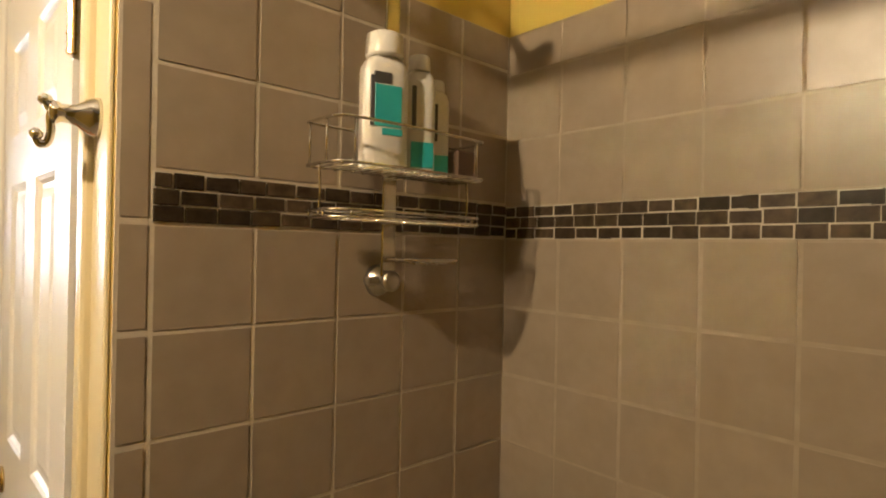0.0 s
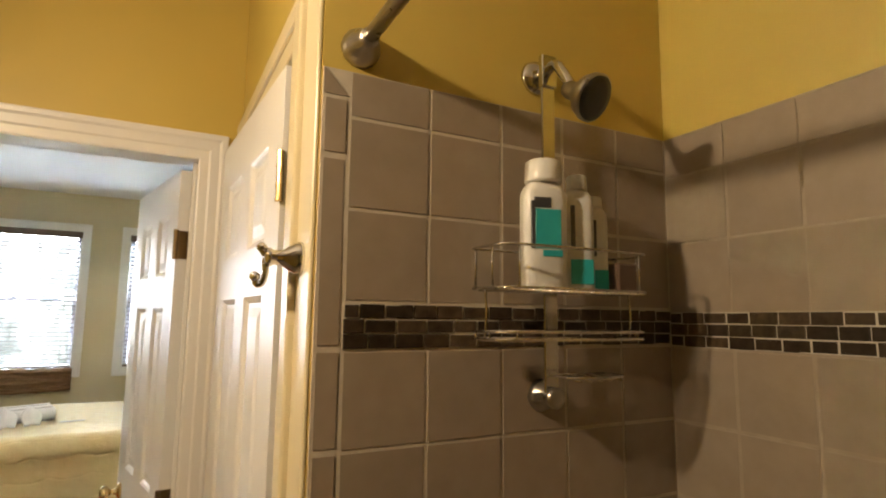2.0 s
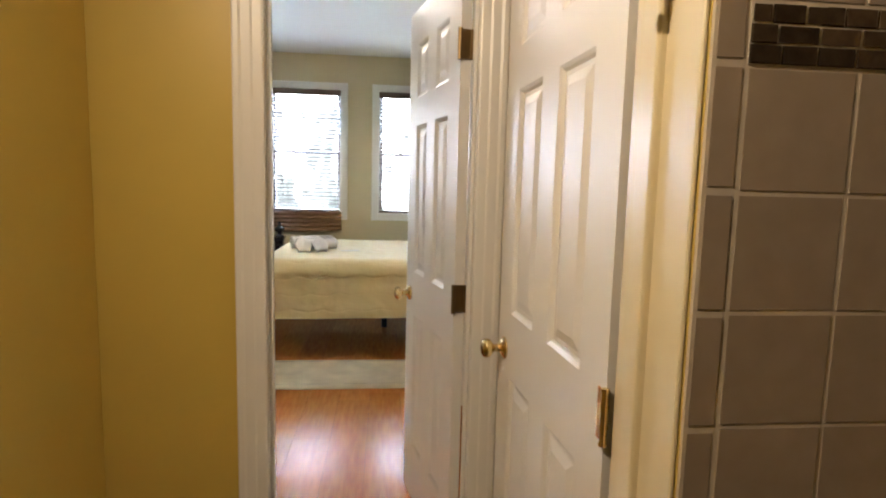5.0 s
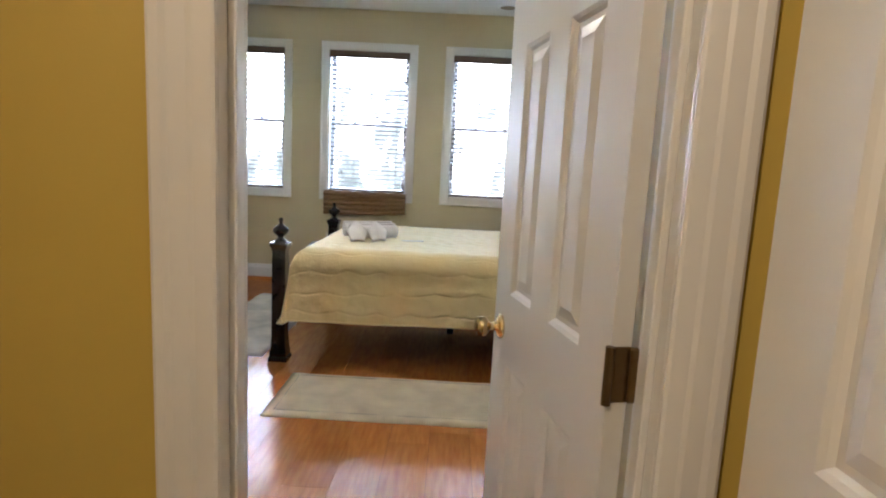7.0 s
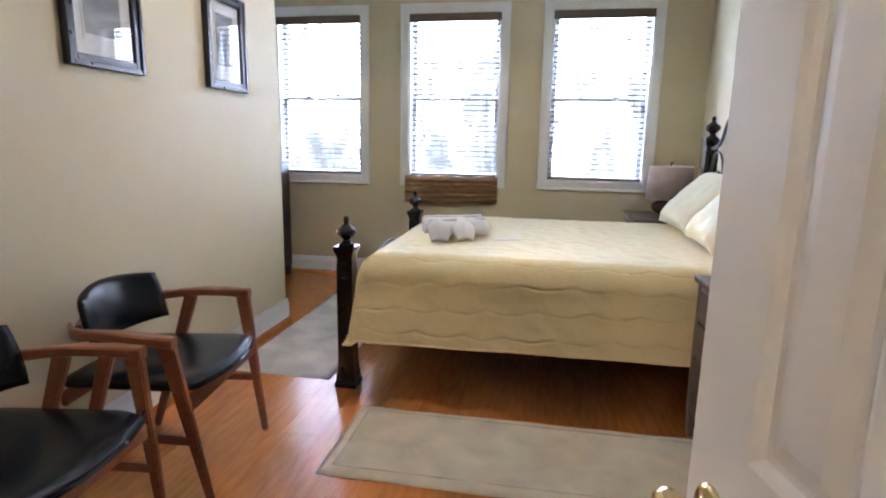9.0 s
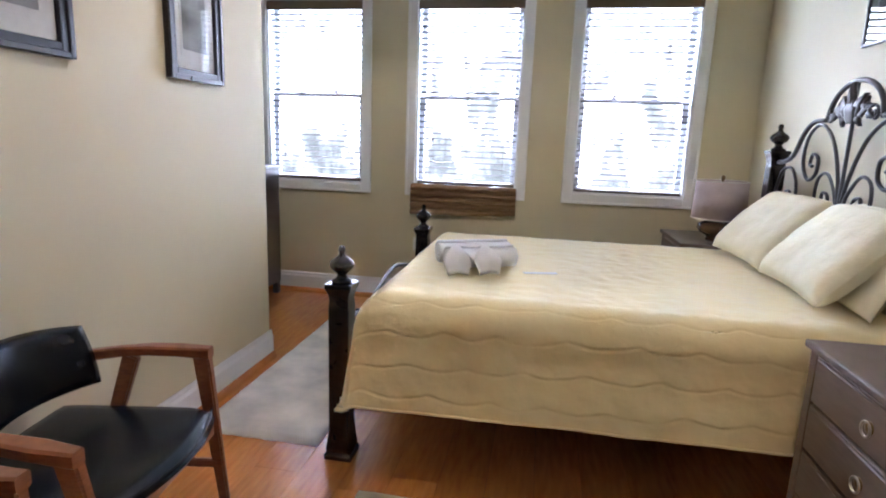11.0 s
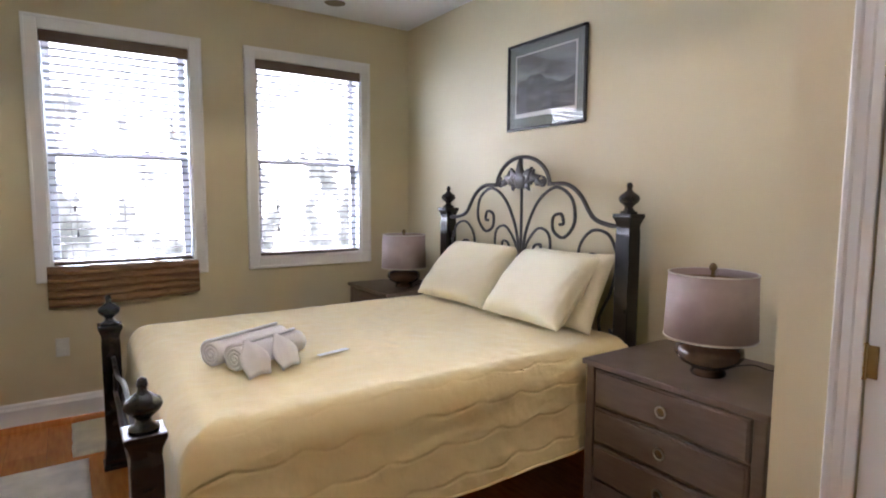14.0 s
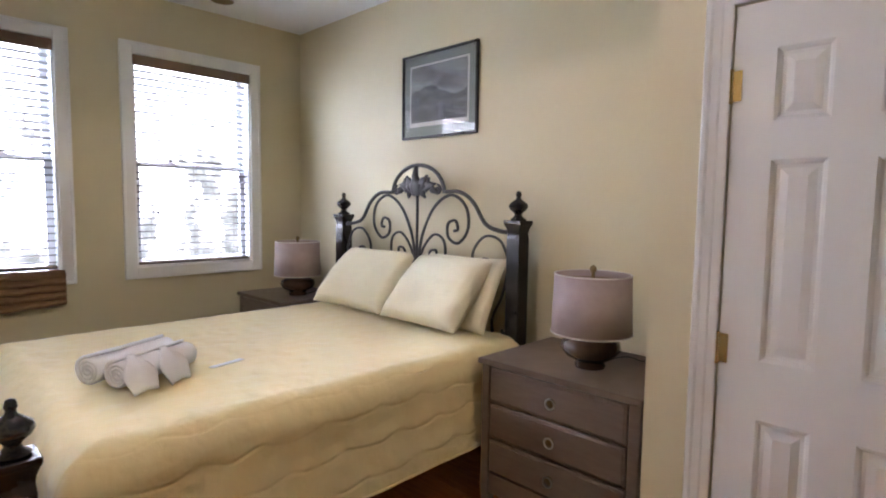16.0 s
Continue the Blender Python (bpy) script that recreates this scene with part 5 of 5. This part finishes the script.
part("suction_arm", box((CX - 0.040, 0.945, 1.384), (CX - 0.010, 0.962, 1.400), 0.004), M_NICKEL, caddy)


def bottle(name, x, y, z, w, d, h, label, cap_mat, bands, shoulder=0.72, cap=0.5, rz=0.0):
    """A flat-sided bottle: rounded rectangular section, shoulder and cap, with printed panels on its front."""
    t = thing(name, label, "bottle", (x, y, z), rz, "bottles in the shower caddy")
    bm = bmesh.new()
    seg = 28

    def section(k, zz):
        out = []
        for i in range(seg):
            a = 2 * math.pi * i / seg
            c, s = math.cos(a), math.sin(a)
            out.append(bm.verts.new((k * w / 2 * math.copysign(abs(c) ** 0.6, c), k * d / 2 * math.copysign(abs(s) ** 0.6, s), zz)))
        return out
    rings = [section(k, zz * h) for k, zz in ((0.90, 0.0), (1.0, 0.02), (1.0, shoulder - 0.04), (0.97, shoulder), (0.82, shoulder + 0.05), (0.60, shoulder + 0.085))]
    for a, b in zip(rings, rings[1:]):
        for i in range(seg):
            bm.faces.new((a[i], a[(i + 1) % seg], b[(i + 1) % seg], b[i]))
    bm.faces.new(rings[0][::-1]), bm.faces.new(rings[-1])
    part("body", bm, M_BOTTLE, t, "", True)
    r = min(w, d) * cap
    part("cap", lathe([(r, (shoulder + 0.085) * h), (r * 1.03, (shoulder + 0.10) * h), (r * 0.97, h * 0.985), (r * 0.8, h)], 22), cap_mat, t, "", True)
    for z0, z1, x0, x1, m in bands:
        part("label", box((x0 * w / 2, -d / 2 - 0.0012, z0 * h), (x1 * w / 2, -d / 2 + 0.004, z1 * h), 0.0005), m, t, "printed label")
    return t


bottle("shampoo_bottle", CX - 0.050, 0.893, 1.586, 0.082, 0.052, 0.232, "white plastic bottle with teal label in the caddy", M_BOTTLE,
       ((0.30, 0.60, -0.62, 0.55, M_TEAL), (0.24, 0.29, -0.30, 0.60, M_TEAL), (0.61, 0.69, -0.66, 0.10, M_DARKLABEL), (0.30, 0.66, -0.80, -0.64, M_DARKLABEL)), 0.74, 0.62, -14)
bottle("lotion_bottle", CX + 0.030, 0.895, 1.586, 0.056, 0.046, 0.215, "tall white bottle with charcoal strip and teal foot", M_BOTTLE, ((0.05, 0.26, -0.75, 0.75, M_TEAL), (0.36, 0.72, -0.72, -0.45, M_DARKLABEL)), 0.78, 0.42, -20)
bottle("conditioner_bottle", CX + 0.074, 0.900, 1.586, 0.048, 0.040, 0.180, "small white bottle with dark label and teal foot", M_BOTTLE, ((0.02, 0.22, -0.8, 0.8, M_TEAL), (0.36, 0.74, -0.65, -0.1, M_DARKLABEL)), 0.80, 0.42, -20)
soapbox = tagged(link_mesh("soap_box", box((CX + 0.104, 0.868, 1.586), (CX + 0.152, 0.930, 1.640), 0.003), M_SOAP), "small brown soap carton in the caddy", "box")

rod = thing("shower_curtain_rod", "nickel curved shower curtain rod with round flange", "curtain rod")
part("flange", lathe([(0.034, 0.0), (0.034, 0.008), (0.028, 0.022), (0.018, 0.040), (0.015, 0.055)], 24, (0.428, SHOWER_Y + 0.007, 1.992), Matrix.Rotation(math.pi / 2, 4, "X")), M_NICKEL, rod, "stepped round flange", True)
bm = bmesh.new()
tube(bm, [(0.428, SHOWER_Y - 0.03, 1.992), (0.428, -1.58, 1.992)], 0.0125, 14)
part("tube", bm, M_NICKEL, rod, "", True)

hook = thing("robe_hook", "chrome double robe hook on the closet casing", "hook", (HALL_X - 0.006, 1.040, 1.630))
rot = Matrix.Rotation(-math.pi / 2, 4, "Y")
part("rose", lathe([(0.029, 0.0), (0.029, 0.005), (0.025, 0.014), (0.015, 0.028), (0.012, 0.044), (0.016, 0.050), (0.016, 0.056), (0.008, 0.060)], 22, (0, 0, 0), rot), M_CHROME, hook, "", True)
bm = bmesh.new()
tube(bm, smooth_line([(-0.052, 0, 0.010), (-0.057, 0.002, -0.006), (-0.056, 0.004, -0.026), (-0.060, 0.006, -0.042), (-0.068, 0.007, -0.044), (-0.072, 0.008, -0.034)], 6), 0.0055, 10)
part("lower_prong", bm, M_CHROME, hook, "", True)
bm = bmesh.new()
tube(bm, smooth_line([(-0.050, 0, 0.0), (-0.059, 0.002, 0.006), (-0.063, 0.003, 0.014)], 5), 0.0055, 10)
part("upper_prong", bm, M_CHROME, hook, "", True)
for px, pz in ((-0.072, -0.032), (-0.063, 0.016)):
    part("prong_tip", lathe([(0.003, -0.008), (0.0085, -0.003), (0.0085, 0.003), (0.003, 0.008)], 12, (px, 0.005, pz)), M_CHROME, hook, "", True)

# ---- floor planks ----
floor = structure("floor_bedroom", box((-3.25, 2.0005, -0.12), (1.30, 7.2, -0.0045)), M_UNDER, "glossy reddish cherry plank floor", "floor")
PW, PL = 0.190, 1.38
plank_meshes = {}


def plank_mesh(w, l):
    key = (round(w, 3), round(l, 3))
    if key not in plank_meshes:
        bm = box((0, 0, -0.004), (w - 0.0008, l, 0.0), 0.0005)
        me = bpy.data.meshes.new("plank")
        bm.to_mesh(me)
        bm.free()
        me.materials.append(M_WOODFLOOR)
        plank_meshes[key] = me
    return plank_meshes[key]


rnd = random.Random(4)
x = -3.15
while x < 1.16:
    y = 2.0 - rnd.random() * 1.2
    while y < WIN_Y:
        y0, y1 = max(y, 2.0), min(y + PL, WIN_Y + 0.01)
        if y1 - y0 > 0.03:
            o = new("plank", plank_mesh(PW, y1 - y0 - 0.0008))
            o.matrix_basis = pose(x, y0, 0)
            o.parent = floor
        y += PL
    x += PW

# ---- shower tiles ----
COLS = [0.364, 0.411, 0.561, 0.713, 0.862, 1.010, 1.160]
ROWS_Z = [0.555, 0.709, 0.863, 1.017, 1.171, 1.325, 1.481]
BAND0, BAND1 = 1.483, 1.556
ROWS_UP = [1.558, 1.711, 1.866, 1.948]
tile_cache = {}


def tile_mesh(w, h, t=0.008, mat=M_TILE, name="tile", bev=0.0018, g=0.0038):
    key = (name, round(w, 3), round(h, 3))
    if key not in tile_cache:
        bm = box((g / 2, 0, g / 2), (w - g / 2, t, h - g / 2), 0.0)
        front = [f for f in bm.faces if f.normal.y < -0.5]
        bmesh.ops.bevel(bm, geom=list({e for f in front for e in f.edges}), offset=bev, segments=2, affect="EDGES")
        me = bpy.data.meshes.new(name)
        bm.to_mesh(me)
        bm.free()
        me.materials.append(mat)
        tile_cache[key] = me
    return tile_cache[key]


def grout(name, lo, hi, mat, label):
    return structure(name, box(lo, hi), mat, label, "tiling")


Y = SHOWER_Y
tiling = grout("tiling_shower", (SHOWER_X0 + 0.001, Y + 0.0012, 0.0), (SHOWER_X1 + 0.008, Y + 0.0085, 1.946), M_GROUT, "taupe square ceramic tiles with pale grout")
# side wall takes the darkened copy of the grout, for fainter joints
tiling2 = grout("tiling_shower_side", (SHOWER_X1 + 0.0012, -1.598, 0.0), (SHOWER_X1 + 0.0085, Y + 0.003, 1.946), M_GROUT_DIMMED, "taupe square ceramic tiles with pale grout")


def put_tile(me, parent, m):
    o = new(me.name.split(".")[0], me)
    o.matrix_basis = m @ pose(0, rnd.uniform(-0.0003, 0.0003), 0, rnd.uniform(-0.12, 0.12), 0, rnd.uniform(-0.12, 0.12))
    o.parent = parent


for zlist in (ROWS_Z, ROWS_UP):
    for z0, z1 in zip(zlist, zlist[1:]):
        for x0, x1 in zip(COLS[1:], COLS[2:]):
            put_tile(tile_mesh(x1 - x0, z1 - z0), tiling, pose(x0, Y, z0))
for z0, z1 in ((0.545, 0.70), (0.70, 0.857), (0.857, 1.014), (1.014, 1.170), (1.170, 1.327), (1.327, 1.484), (1.484, 1.797), (1.797, 1.899)):
    put_tile(tile_mesh(COLS[1] - COLS[0], z1 - z0, bev=0.004), tiling, pose(COLS[0], Y, z0))
corner = bmesh.new()
ring = [[corner.verts.new((x, yy, z)) for x, z in ((0.002, 0.002), (0.045, 0.002), (0.045, 0.003), (0.002, 0.047))] for yy in (0.0, 0.008)]
corner.faces.new(ring[0][::-1]), corner.faces.new(ring[1])
for k in range(4):
    corner.faces.new((ring[0][k], ring[0][(k + 1) % 4], ring[1][(k + 1) % 4], ring[1][k]))
o = part("mitred_tile", corner, M_TILE, tiling)
o.matrix_basis = pose(COLS[0], Y, 1.899)
SIDE = [Y - 0.0005 - 0.149 * k for k in range(0, 12)]
for zlist in ([0.555, 0.709, 0.863, 1.015, 1.168, 1.322, 1.478], [1.553, 1.700, 1.853, 1.944]):
    for z0, z1 in zip(zlist, zlist[1:]):
        for k in range(11):
            put_tile(tile_mesh(0.149, z1 - z0, g=0.0020, bev=0.0012), tiling2, pose(SHOWER_X1, SIDE[k], z0, 0, 0, -90))


def mosaic(parent, length, place, z0, z1, seed):
    r = random.Random(seed)
    h = (z1 - z0) / 3
    for k in range(3):
        u = -r.random() * 0.03
        while u < length - 0.004:
            w = r.choice((0.044, 0.048, 0.052, 0.056, 0.050, 0.053))
            a, b = max(u, 0.0), min(u + w, length)
            if b - a > 0.010:
                put_tile(tile_mesh(round(b - a, 3), h, 0.009, M_STONE, "mosaic_stone", 0.0016, 0.0014), parent, place(a, z0 + k * h))
            u += w


band1 = grout("tiling_band", (COLS[1], Y - 0.0003, BAND0), (SHOWER_X1 + 0.003, Y + 0.001, BAND1), M_MGROUT, "band of dark brown stone mosaic")
band2 = grout("tiling_band_side", (SHOWER_X1 - 0.0003, -1.59, 1.479), (SHOWER_X1 + 0.001, Y + 0.0008, 1.552), M_MGROUT, "band of dark brown stone mosaic")
mosaic(band1, SHOWER_X1 - COLS[1], lambda u, z: pose(COLS[1] + u, Y - 0.002, z), BAND0, BAND1, 3)
mosaic(band2, 1.75, lambda u, z: pose(SHOWER_X1 - 0.002, Y - u, z, 0, 0, -90), 1.479, 1.552, 5)
